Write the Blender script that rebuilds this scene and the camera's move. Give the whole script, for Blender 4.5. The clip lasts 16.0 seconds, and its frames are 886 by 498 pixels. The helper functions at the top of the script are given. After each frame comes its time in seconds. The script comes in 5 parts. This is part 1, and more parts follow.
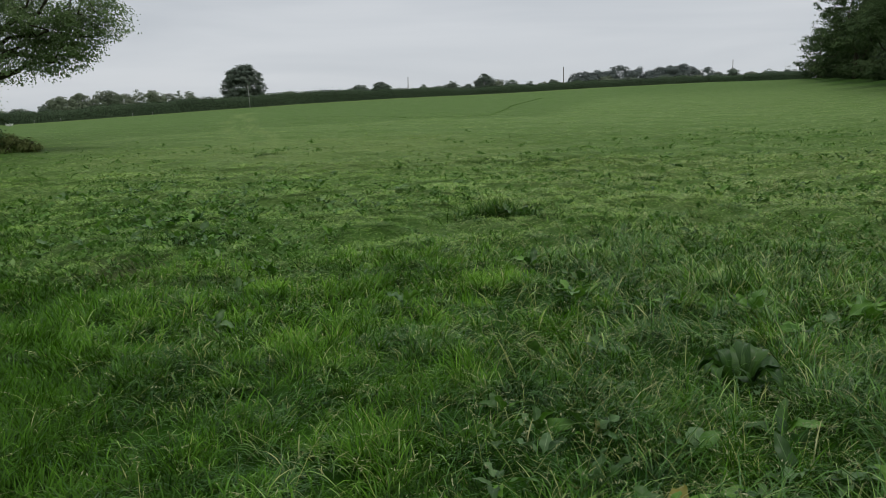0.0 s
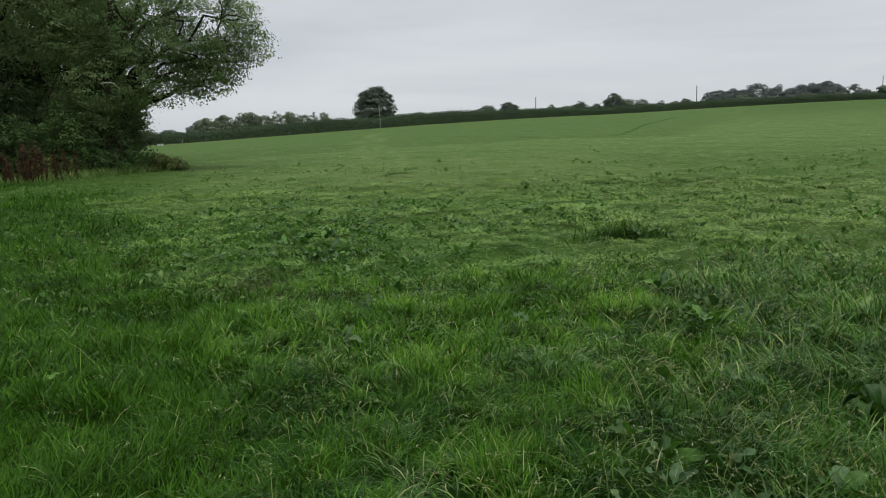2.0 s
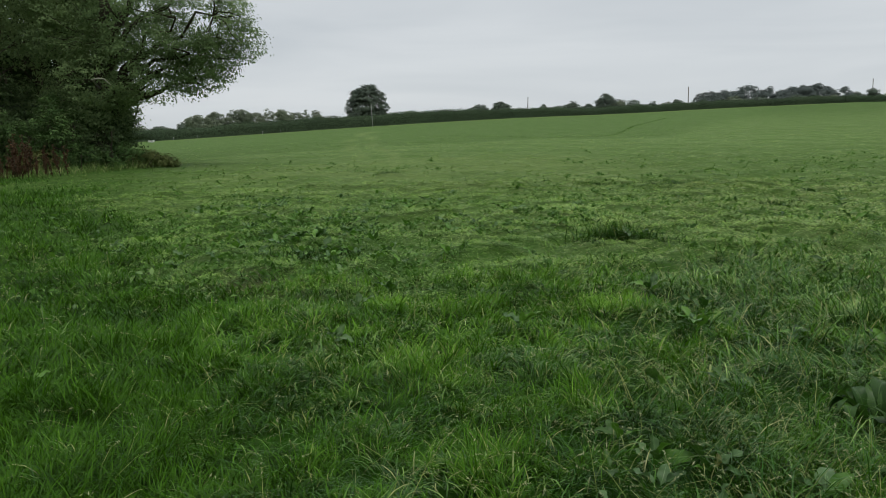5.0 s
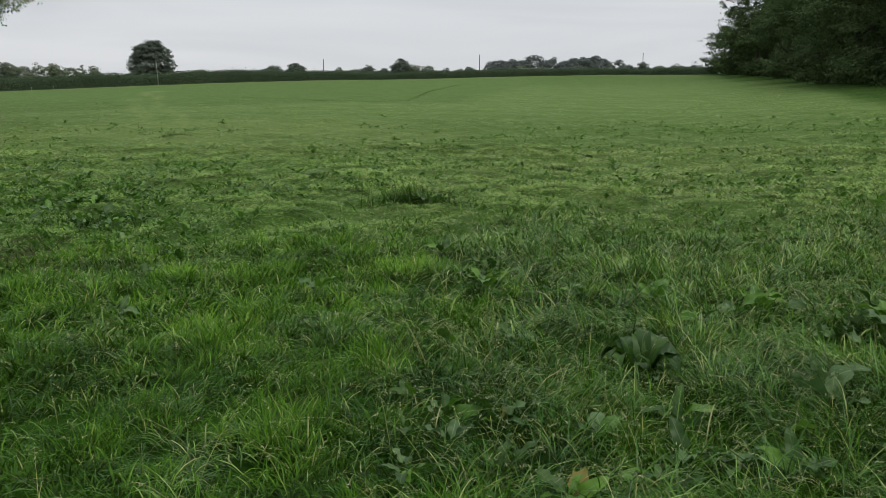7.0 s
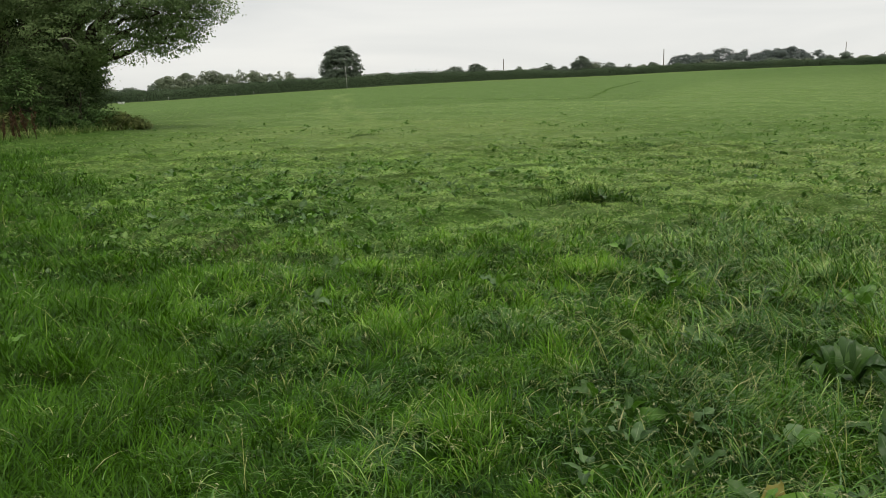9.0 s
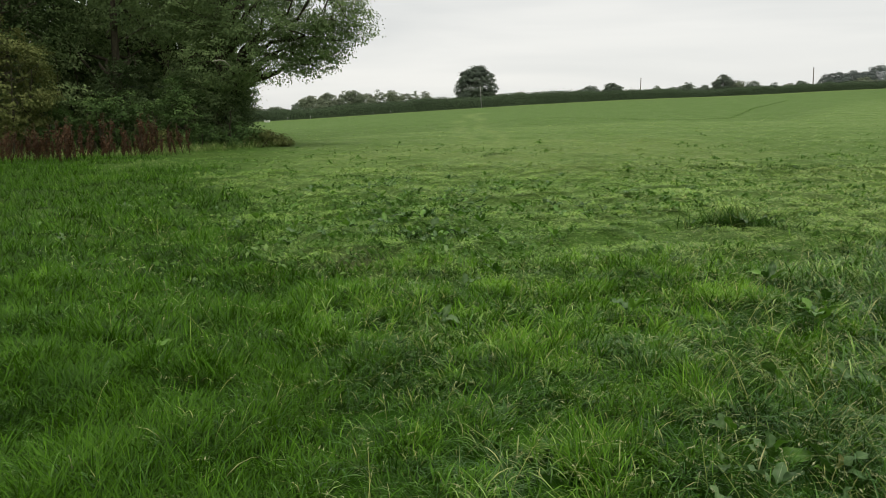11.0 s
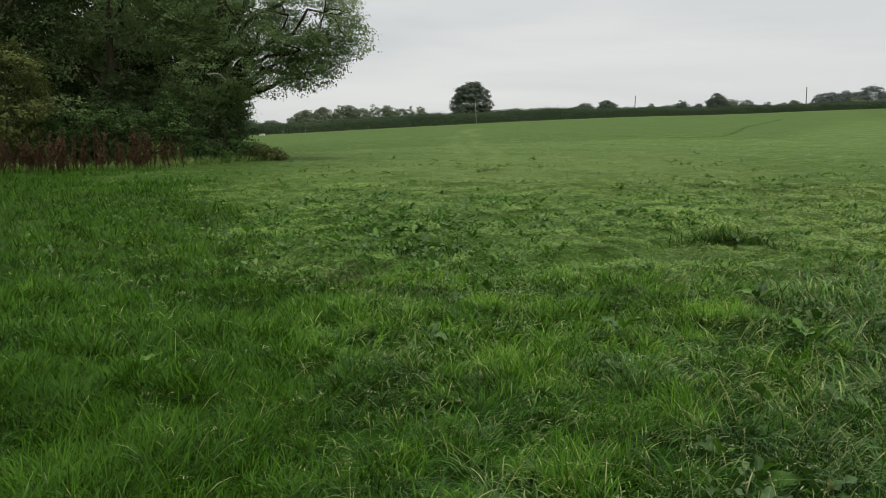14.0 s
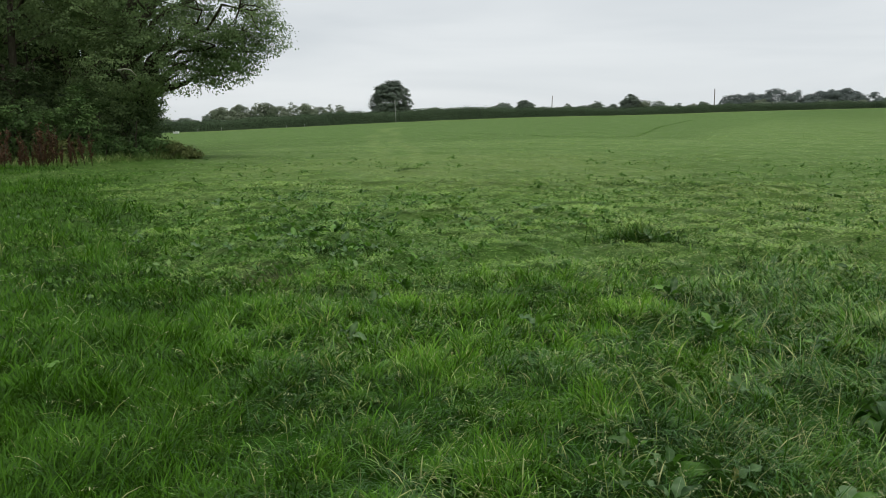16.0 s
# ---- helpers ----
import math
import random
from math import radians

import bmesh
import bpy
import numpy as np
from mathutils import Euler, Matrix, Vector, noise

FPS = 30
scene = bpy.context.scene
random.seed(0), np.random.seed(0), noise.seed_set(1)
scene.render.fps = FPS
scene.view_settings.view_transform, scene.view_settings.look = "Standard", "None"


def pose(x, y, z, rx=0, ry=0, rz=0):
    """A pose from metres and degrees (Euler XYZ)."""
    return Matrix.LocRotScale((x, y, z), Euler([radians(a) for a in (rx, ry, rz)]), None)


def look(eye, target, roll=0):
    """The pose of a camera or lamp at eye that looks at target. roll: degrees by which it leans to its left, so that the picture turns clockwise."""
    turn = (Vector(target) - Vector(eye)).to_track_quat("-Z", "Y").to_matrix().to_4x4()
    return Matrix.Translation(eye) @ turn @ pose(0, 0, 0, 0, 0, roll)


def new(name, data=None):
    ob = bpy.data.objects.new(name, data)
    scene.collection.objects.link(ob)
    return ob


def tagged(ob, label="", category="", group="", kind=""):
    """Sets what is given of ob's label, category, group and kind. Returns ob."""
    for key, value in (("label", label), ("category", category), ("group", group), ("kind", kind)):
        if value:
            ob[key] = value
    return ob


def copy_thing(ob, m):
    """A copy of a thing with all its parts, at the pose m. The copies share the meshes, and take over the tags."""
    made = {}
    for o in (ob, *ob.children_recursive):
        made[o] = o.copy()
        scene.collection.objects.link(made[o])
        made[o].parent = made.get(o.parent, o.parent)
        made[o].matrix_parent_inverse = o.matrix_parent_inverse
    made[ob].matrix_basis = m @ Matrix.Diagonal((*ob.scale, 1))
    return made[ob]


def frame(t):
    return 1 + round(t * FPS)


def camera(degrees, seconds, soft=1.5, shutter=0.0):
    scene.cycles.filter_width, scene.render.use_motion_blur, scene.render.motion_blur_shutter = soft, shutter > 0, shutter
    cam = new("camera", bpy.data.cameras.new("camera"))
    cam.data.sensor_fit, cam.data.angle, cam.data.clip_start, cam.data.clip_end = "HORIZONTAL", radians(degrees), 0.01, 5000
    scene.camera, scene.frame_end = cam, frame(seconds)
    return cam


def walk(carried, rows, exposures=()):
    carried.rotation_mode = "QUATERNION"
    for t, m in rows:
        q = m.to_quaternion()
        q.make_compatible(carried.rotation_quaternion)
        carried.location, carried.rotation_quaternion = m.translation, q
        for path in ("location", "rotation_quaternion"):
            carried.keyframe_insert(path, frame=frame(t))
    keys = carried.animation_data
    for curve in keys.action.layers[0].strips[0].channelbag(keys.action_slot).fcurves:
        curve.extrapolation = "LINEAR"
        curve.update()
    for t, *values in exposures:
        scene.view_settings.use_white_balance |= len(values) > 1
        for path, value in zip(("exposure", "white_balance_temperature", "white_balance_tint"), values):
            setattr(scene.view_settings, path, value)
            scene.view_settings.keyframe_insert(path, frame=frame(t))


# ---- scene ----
EYE = 1.5
cam = camera(56.1, 16.0, soft=0.7)
# seconds, yaw, pitch, roll, sway of the eye: one person turning on the spot
TURNS = [
    (0.0, -0.02, -8.41, 0.88, 0.010, -0.006, -0.011),
    (0.5, 2.97, -8.01, 0.95, 0.002, 0.002, -0.011),
    (1.0, 4.92, -7.63, 0.80, -0.002, -0.002, -0.011),
    (1.5, 6.49, -7.57, 0.74, -0.006, -0.014, -0.008),
    (2.0, 8.62, -6.92, 0.84, -0.007, -0.010, -0.011),
    (2.5, 10.66, -6.36, 1.25, -0.005, 0.008, -0.012),
    (3.0, 10.65, -5.86, 1.15, -0.006, 0.001, -0.008),
    (3.5, 9.19, -6.10, 0.37, -0.003, -0.000, -0.002),
    (4.0, 8.23, -6.86, 0.20, -0.004, -0.003, 0.001),
    (4.2, 8.24, -6.87, 0.32, -0.005, -0.010, -0.001),
    (6.3, 5.94, -7.91, -0.04, -0.006, -0.036, 0.011),
    (6.5, 3.06, -8.19, -0.55, -0.004, -0.022, 0.006),
    (7.0, -5.74, -9.41, -0.77, 0.021, -0.034, 0.007),
    (7.5, -12.06, -9.95, -0.73, 0.046, -0.024, 0.004),
    (7.7, -12.79, -9.91, -0.89, 0.046, -0.026, 0.005),
    (8.0, -10.75, -9.98, -0.80, 0.038, -0.033, 0.003),
    (8.5, -1.39, -10.09, -0.10, 0.004, -0.028, -0.002),
    (9.0, 6.38, -9.55, 0.24, -0.014, -0.044, 0.001),
    (9.5, 9.62, -9.40, 0.04, -0.019, -0.042, -0.001),
    (10.0, 12.17, -9.33, 0.17, -0.030, -0.045, 0.002),
    (10.2, 13.07, -9.09, 0.10, -0.030, -0.037, -0.001),
    (12.3, 16.43, -7.64, 0.02, -0.007, 0.023, 0.002),
    (12.5, 16.31, -7.58, -0.05, -0.004, 0.030, -0.001),
    (13.0, 16.12, -7.36, -0.31, -0.004, 0.037, -0.001),
    (13.5, 15.80, -7.20, -0.64, -0.004, 0.045, 0.001),
    (14.0, 15.10, -7.20, -0.66, -0.005, 0.044, 0.003),
    (14.5, 14.43, -7.20, -0.64, -0.003, 0.051, 0.002),
    (15.0, 14.02, -7.28, -0.53, -0.006, 0.052, 0.003),
    (15.5, 12.59, -7.27, -0.71, -0.000, 0.060, 0.003),
    (16.0, 9.63, -7.21, -0.86, 0.010, 0.064, 0.004),
]
EXPOSURES = [(0.0, -0.28, 6380, 9), (1.0, -0.29, 6380, 8), (1.5, -0.28, 6400, 8), (2.5, -0.12, 6400, 7), (3.5, -0.24, 6400, 7), (4.2, -0.22, 6400, 7), (6.4, -0.17, 6450, 9), (7.0, -0.13, 6550, 10), (7.45, 0.24, 7000, 9), (8.0, 0.34, 7000, 8), (8.6, 0.15, 7000, 8),
             (10.0, 0.14, 7000, 8), (12.5, 0.24, 6950, 8), (13.5, 0.20, 6850, 8), (14.0, -0.06, 6800, 8), (14.5, 0.10, 6700, 8), (15.0, 0.12, 6650, 7), (15.5, 0.12, 6600, 7), (16.0, 0.05, 6500, 7)]
walk(cam, [(t, pose(sx, sy, EYE + sz, 90 + pitch, roll, yaw)) for t, yaw, pitch, roll, sx, sy, sz in TURNS], EXPOSURES)

# ---- light: a closed, pale grey cloud cover ----
world = bpy.data.worlds.new("overcast_sky")
scene.world = world
world.use_nodes = True
wn, wl = world.node_tree.nodes, world.node_tree.links
wn.clear()
w_out = wn.new("ShaderNodeOutputWorld")
w_bg = wn.new("ShaderNodeBackground")
w_sky = wn.new("ShaderNodeTexSky")
w_sky.sky_type = "NISHITA"
w_sky.sun_disc = False
w_sky.sun_elevation, w_sky.sun_rotation = radians(72), radians(132)
w_dim = wn.new("ShaderNodeVectorMath")
w_dim.operation = "SCALE"
w_dim.inputs["Scale"].default_value = 0.08
w_tc = wn.new("ShaderNodeTexCoord")
w_map = wn.new("ShaderNodeMapping")
w_map.inputs["Scale"].default_value = (1.3, 1.3, 9.0)
w_map.inputs["Rotation"].default_value = (radians(2), radians(-3), 0)
w_noise = wn.new("ShaderNodeTexNoise")
w_noise.inputs["Scale"].default_value = 1.6
w_noise.inputs["Detail"].default_value = 4.0
w_noise.inputs["Roughness"].default_value = 0.5
w_noise.inputs["Distortion"].default_value = 0.4
w_ramp = wn.new("ShaderNodeValToRGB")
w_ramp.color_ramp.elements[0].position, w_ramp.color_ramp.elements[0].color = 0.32, (0.66, 0.69, 0.73, 1)
w_ramp.color_ramp.elements[1].position, w_ramp.color_ramp.elements[1].color = 0.66, (0.80, 0.82, 0.85, 1)
w_sep = wn.new("ShaderNodeSeparateXYZ")
w_up = wn.new("ShaderNodeMapRange")           # cloud is brighter overhead than at the horizon
w_up.inputs["From Min"].default_value, w_up.inputs["From Max"].default_value = 0.25, 1.0
w_up.inputs["To Min"].default_value, w_up.inputs["To Max"].default_value = 1.0, 1.25
w_mul = wn.new("ShaderNodeVectorMath")
w_mul.operation = "SCALE"
w_mix = wn.new("ShaderNodeMix")
w_mix.data_type = "RGBA"
w_mix.inputs["Factor"].default_value = 0.92
wl.new(w_tc.outputs["Generated"], w_map.inputs["Vector"])
wl.new(w_map.outputs["Vector"], w_noise.inputs["Vector"])
wl.new(w_noise.outputs["Fac"], w_ramp.inputs["Fac"])
wl.new(w_tc.outputs["Generated"], w_sep.inputs["Vector"])
wl.new(w_sep.outputs["Z"], w_up.inputs["Value"])
wl.new(w_ramp.outputs["Color"], w_mul.inputs[0])
wl.new(w_up.outputs["Result"], w_mul.inputs["Scale"])
wl.new(w_sky.outputs["Color"], w_dim.inputs[0])
wl.new(w_dim.outputs["Vector"], w_mix.inputs["A"])
wl.new(w_mul.outputs["Vector"], w_mix.inputs["B"])
wl.new(w_mix.outputs["Result"], w_bg.inputs["Color"])
w_bg.inputs["Strength"].default_value = 1.0
wl.new(w_bg.outputs["Background"], w_out.inputs["Surface"])

sun_data = bpy.data.lights.new("sun", "SUN")
sun_data.energy, sun_data.angle, sun_data.color = 1.25, radians(30), (1.0, 0.97, 0.92)
sun = new("sun", sun_data)
sun.matrix_world = look((22, -20, 90), (0, 0, 0))


# ---- materials ----
class Nodes:
    """A small node-tree writer."""

    def __init__(self, name):
        self.mat = bpy.data.materials.new(name)
        self.mat.use_nodes = True
        self.n, self.l = self.mat.node_tree.nodes, self.mat.node_tree.links
        self.n.clear()
        self.out = self.n.new("ShaderNodeOutputMaterial")

    def add(self, kind, props=(), **ins):
        node = self.n.new(kind)
        props = dict(props)
        if "operation" in props:
            node.operation = props["operation"]
        if "attribute_name" in props:
            node.attribute_name = props["attribute_name"]
        if "data_type" in props:
            node.data_type, node.blend_type = props["data_type"], props["blend_type"]
        for key, value in ins.items():
            sock = node.inputs[key.replace("_", " ")]
            if isinstance(value, bpy.types.NodeSocket):
                self.l.new(value, sock)
            else:
                sock.default_value = value
        return node

    def noise(self, scale, detail=3.0, rough=0.55, vector=None):
        node = self.add("ShaderNodeTexNoise", Scale=scale, Detail=detail, Roughness=rough)
        self.l.new(vector or self.place(), node.inputs["Vector"])
        return node.outputs["Fac"]

    def place(self):
        return self.add("ShaderNodeNewGeometry").outputs["Position"]

    def ramp(self, fac, *stops):
        node = self.add("ShaderNodeValToRGB", Fac=fac)
        while len(node.color_ramp.elements) < len(stops):
            node.color_ramp.elements.new(0.5)
        for e, (pos, col) in zip(node.color_ramp.elements, stops):
            e.position = pos
            e.color = (*col, 1) if len(col) == 3 else col
        return node.outputs["Color"]

    def mix(self, fac, a, b, blend="MIX"):
        node = self.add("ShaderNodeMix", {"data_type": "RGBA", "blend_type": blend}, Factor=fac)
        for sock, value in ((node.inputs["A"], a), (node.inputs["B"], b)):
            if isinstance(value, bpy.types.NodeSocket):
                self.l.new(value, sock)
            else:
                sock.default_value = (*value, 1)
        return node.outputs["Result"]

    def math(self, op, a, b):
        node = self.add("ShaderNodeMath", {"operation": op})
        for sock, value in zip(node.inputs, (a, b)):
            if isinstance(value, bpy.types.NodeSocket):
                self.l.new(value, sock)
            else:
                sock.default_value = value
        return node.outputs[0]

    def bump(self, height, strength, distance):
        return self.add("ShaderNodeBump", Height=height, Strength=strength, Distance=distance).outputs["Normal"]

    def finish(self, color, rough=0.6, normal=None, spec=0.5, through_light=0.0, metal=0.0):
        bsdf = self.add("ShaderNodeBsdfPrincipled", Roughness=rough, Metallic=metal)
        bsdf.inputs["Specular IOR Level"].default_value = spec
        if isinstance(color, bpy.types.NodeSocket):
            self.l.new(color, bsdf.inputs["Base Color"])
        else:
            bsdf.inputs["Base Color"].default_value = (*color, 1)
        if normal:
            self.l.new(normal, bsdf.inputs["Normal"])
        shader = bsdf.outputs["BSDF"]
        if through_light:
            tr = self.add("ShaderNodeBsdfTranslucent")
            self.l.new(color, tr.inputs["Color"])
            m = self.add("ShaderNodeMixShader", Fac=through_light)
            self.l.new(shader, m.inputs[1])
            self.l.new(tr.outputs[0], m.inputs[2])
            shader = m.outputs[0]
        self.l.new(shader, self.out.inputs["Surface"])
        return self.mat


def leaf_material(name, dark, mid, light, patch=0.5, rough=0.6, through_light=0.3, spec=0.1):
    """Foliage: every leaf its own green, drifting in patches across the plant."""
    m = Nodes(name)
    island = m.add("ShaderNodeNewGeometry").outputs["Random Per Island"]
    drift = m.noise(patch, 2.0)
    fac = m.math("ADD", m.math("MULTIPLY", island, 0.35), m.math("MULTIPLY", drift, 0.8))
    col = m.ramp(fac, (0.2, dark), (0.55, mid), (0.95, light))
    return m.finish(col, rough, spec=spec, through_light=through_light)


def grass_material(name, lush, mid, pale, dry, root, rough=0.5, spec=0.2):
    """Blades: darkened towards the root as painted shade, a green that drifts in patches, some dry blades (attribute
    'tone': r chance, g height, b dryness).
    """
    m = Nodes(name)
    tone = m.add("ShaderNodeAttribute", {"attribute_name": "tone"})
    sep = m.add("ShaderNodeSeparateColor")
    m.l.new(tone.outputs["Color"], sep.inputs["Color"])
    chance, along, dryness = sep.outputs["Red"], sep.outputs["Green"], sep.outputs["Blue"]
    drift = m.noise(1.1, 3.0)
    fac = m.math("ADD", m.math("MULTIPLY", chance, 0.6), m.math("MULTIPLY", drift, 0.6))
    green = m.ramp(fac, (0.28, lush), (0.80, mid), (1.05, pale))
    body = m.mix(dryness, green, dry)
    # root end darkened in colour, for the shade deep in the sward
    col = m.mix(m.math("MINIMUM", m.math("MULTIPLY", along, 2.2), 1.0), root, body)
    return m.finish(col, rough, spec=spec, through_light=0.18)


LEAF_OAK = leaf_material("leaf_maple", (0.090, 0.145, 0.060), (0.180, 0.260, 0.104), (0.300, 0.385, 0.165), through_light=0.45, patch=0.35)
# wide dark-to-light blotches stand in for shading across the crowns
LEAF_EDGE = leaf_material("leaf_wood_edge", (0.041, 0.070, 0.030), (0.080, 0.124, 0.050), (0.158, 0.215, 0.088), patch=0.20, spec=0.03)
# shade of the overhung copse put into the leaf colour
LEAF_COPSE_SHADE = leaf_material("leaf_copse_shade", (0.024, 0.042, 0.016), (0.048, 0.076, 0.027), (0.095, 0.140, 0.050), patch=0.3, through_light=0.35, spec=0.05)
LEAF_BRAMBLE = leaf_material("leaf_bramble", (0.042, 0.084, 0.026), (0.080, 0.148, 0.044), (0.165, 0.250, 0.080), patch=1.2)
LEAF_SALLOW = leaf_material("leaf_sallow", (0.084, 0.110, 0.032), (0.142, 0.170, 0.054), (0.22, 0.235, 0.084), patch=0.8)
# far foliage, next four: distance haze put into the leaf colour, lighter and greyer
LEAF_HEDGE_HAZE = leaf_material("leaf_hedge", (0.080, 0.114, 0.068), (0.102, 0.146, 0.084), (0.132, 0.180, 0.102), patch=0.12, through_light=0.2, spec=0.03)
LEAF_FAR_HAZE = leaf_material("leaf_far_haze", (0.104, 0.132, 0.104), (0.144, 0.180, 0.134), (0.190, 0.230, 0.164), patch=0.06)
LEAF_DISTANT_HAZE = leaf_material("leaf_distant_wood_haze", (0.112, 0.136, 0.126), (0.135, 0.162, 0.148), (0.165, 0.192, 0.170), patch=0.06)
LEAF_PALE_HAZE = leaf_material("leaf_far_pale_haze", (0.130, 0.158, 0.108), (0.178, 0.212, 0.140), (0.225, 0.262, 0.172), patch=0.06)
LEAF_WEED = leaf_material("leaf_weed", (0.030, 0.090, 0.010), (0.095, 0.215, 0.030), (0.26, 0.40, 0.12), patch=3.2, rough=0.38, through_light=0.3, spec=0.35)
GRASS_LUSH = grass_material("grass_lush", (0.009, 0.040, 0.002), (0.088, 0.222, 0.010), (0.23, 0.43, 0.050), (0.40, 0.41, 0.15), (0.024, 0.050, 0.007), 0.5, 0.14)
# pale end stands in for the sky's glints on bowed blades
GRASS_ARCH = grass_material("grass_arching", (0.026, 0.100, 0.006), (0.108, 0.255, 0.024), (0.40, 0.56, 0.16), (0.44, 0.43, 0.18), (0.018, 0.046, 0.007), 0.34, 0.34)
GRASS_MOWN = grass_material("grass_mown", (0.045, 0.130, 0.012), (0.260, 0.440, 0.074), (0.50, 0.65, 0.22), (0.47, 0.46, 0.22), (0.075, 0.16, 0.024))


def ground_material():
    """Field: thatch under the sward, greener or paler where it was mown (attribute 'cover': r lush and shaded, g
    clippings, b bare).
    """
    m = Nodes("field_sward")
    cover = m.add("ShaderNodeAttribute", {"attribute_name": "cover"})
    sep = m.add("ShaderNodeSeparateColor")
    m.l.new(cover.outputs["Color"], sep.inputs["Color"])
    lush, pale, bare = sep.outputs["Red"], sep.outputs["Green"], sep.outputs["Blue"]
    fine = m.noise(28.0, 4.0, 0.7)
    mid = m.noise(2.2, 4.0, 0.6)
    wide = m.noise(0.12, 3.0, 0.5)
    swath = m.noise(0.9, 3.0, 0.6, m.add("ShaderNodeMapping", Vector=m.place(), Scale=(0.10, 0.75, 1.0), Rotation=(0, 0, radians(-16))).outputs["Vector"])
    base = m.ramp(mid, (0.3, (0.098, 0.165, 0.044)), (0.7, (0.162, 0.250, 0.078)))
    base = m.mix(wide, base, m.ramp(mid, (0.3, (0.124, 0.188, 0.058)), (0.7, (0.195, 0.270, 0.098))))
    base = m.mix(m.ramp(swath, (0.35, (0, 0, 0)), (0.65, (0.55, 0.55, 0.55))), base, (0.186, 0.262, 0.094))
    blotch = m.noise(0.75, 5.0, 0.7)
    base = m.mix(m.ramp(blotch, (0.40, (0.6, 0.6, 0.6)), (0.52, (0, 0, 0))), base, (0.085, 0.170, 0.028))
    base = m.mix(m.ramp(blotch, (0.52, (0, 0, 0)), (0.66, (0.6, 0.6, 0.6))), base, (0.218, 0.300, 0.112))
    tuft = m.noise(4.5, 3.0, 0.65)
    base = m.mix(m.ramp(tuft, (0.42, (0.75, 0.75, 0.75)), (0.56, (0, 0, 0))), base, (0.072, 0.145, 0.024))
    base = m.mix(m.ramp(tuft, (0.54, (0, 0, 0)), (0.70, (0.7, 0.7, 0.7))), base, (0.205, 0.305, 0.098))
    # lush thatch, with the shade between the blades put into its colour
    lush_shade = m.ramp(mid, (0.3, (0.014, 0.046, 0.003)), (0.7, (0.030, 0.090, 0.006)))
    col = m.mix(lush, base, lush_shade)
    col = m.mix(m.math("MULTIPLY", pale, 0.8), col, (0.20, 0.27, 0.085))
    col = m.mix(bare, col, (0.085, 0.070, 0.042))
    col = m.mix(m.math("MULTIPLY", m.math("LESS_THAN", fine, 0.44), 0.5), col, (0.04, 0.06, 0.022))
    h = m.math("ADD", m.math("MULTIPLY", fine, 0.4), mid)
    return m.finish(col, 0.85, m.bump(h, 0.6, 0.08), spec=0.05)


def bark_material(name, a, b):
    m = Nodes(name)
    coords = m.add("ShaderNodeMapping", Vector=m.place(), Scale=(9, 9, 1.6)).outputs["Vector"]
    ridges = m.noise(1.6, 5.0, 0.65, coords)
    blotch = m.noise(1.3, 2.0)
    col = m.mix(blotch, m.ramp(ridges, (0.35, a), (0.7, b)), m.ramp(ridges, (0.35, a), (0.7, (b[0] * 0.6, b[1] * 0.8, b[2] * 0.5))))
    return m.finish(col, 0.9, m.bump(ridges, 0.8, 0.03), spec=0.2)


def dock_material(name, a, b, vein):
    """Dock leaf: waxy, with lighter midrib and side veins along the leaf's own x."""
    m = Nodes(name)
    uv = m.add("ShaderNodeAttribute", {"attribute_name": "tone"})
    sep = m.add("ShaderNodeSeparateColor")
    m.l.new(uv.outputs["Color"], sep.inputs["Color"])
    side, along, rnd = sep.outputs["Red"], sep.outputs["Green"], sep.outputs["Blue"]
    one = m.add("ShaderNodeObjectInfo").outputs["Random"]
    blot = m.noise(22.0, 3.0)
    col = m.ramp(m.math("ADD", m.math("MULTIPLY", one, 0.6), m.math("MULTIPLY", blot, 0.5)), (0.25, a), (0.8, b))
    rib = m.math("LESS_THAN", side, 0.05)
    wave = m.math("ABSOLUTE", m.math("SINE", m.math("ADD", m.math("MULTIPLY", along, 24.0), m.math("MULTIPLY", side, -14.0)), 0), 0)
    veins = m.math("MULTIPLY", m.math("LESS_THAN", wave, 0.12), 0.12)
    col = m.mix(m.math("MAXIMUM", rib, veins), col, vein)
    return m.finish(col, 0.36, m.bump(m.math("ADD", m.math("MULTIPLY", wave, 0.35), blot), 0.25, 0.006), spec=0.36, through_light=0.25)


DOCK_GREEN = dock_material("dock_leaf_green", (0.060, 0.162, 0.014), (0.128, 0.270, 0.030), (0.17, 0.30, 0.07))
DOCK_DARK = dock_material("dock_leaf_dark", (0.022, 0.066, 0.008), (0.055, 0.125, 0.018), (0.08, 0.16, 0.034))
# grey-green of pale undersides, with the sky's sheen put into the colour too
DOCK_SILVER_SHEEN = dock_material("dock_leaf_underside_sheen", (0.062, 0.136, 0.038), (0.122, 0.210, 0.072), (0.17, 0.27, 0.10))
DOCK_OLD = dock_material("dock_leaf_withered", (0.10, 0.13, 0.020), (0.30, 0.25, 0.035), (0.22, 0.19, 0.05))
GROUND = ground_material()
BARK = bark_material("bark", (0.045, 0.036, 0.026), (0.12, 0.10, 0.075))
TWIG = bark_material("hedge_wood", (0.040, 0.056, 0.032), (0.066, 0.086, 0.052))
DEADWOOD = bark_material("dead_wood", (0.22, 0.20, 0.17), (0.42, 0.39, 0.34))


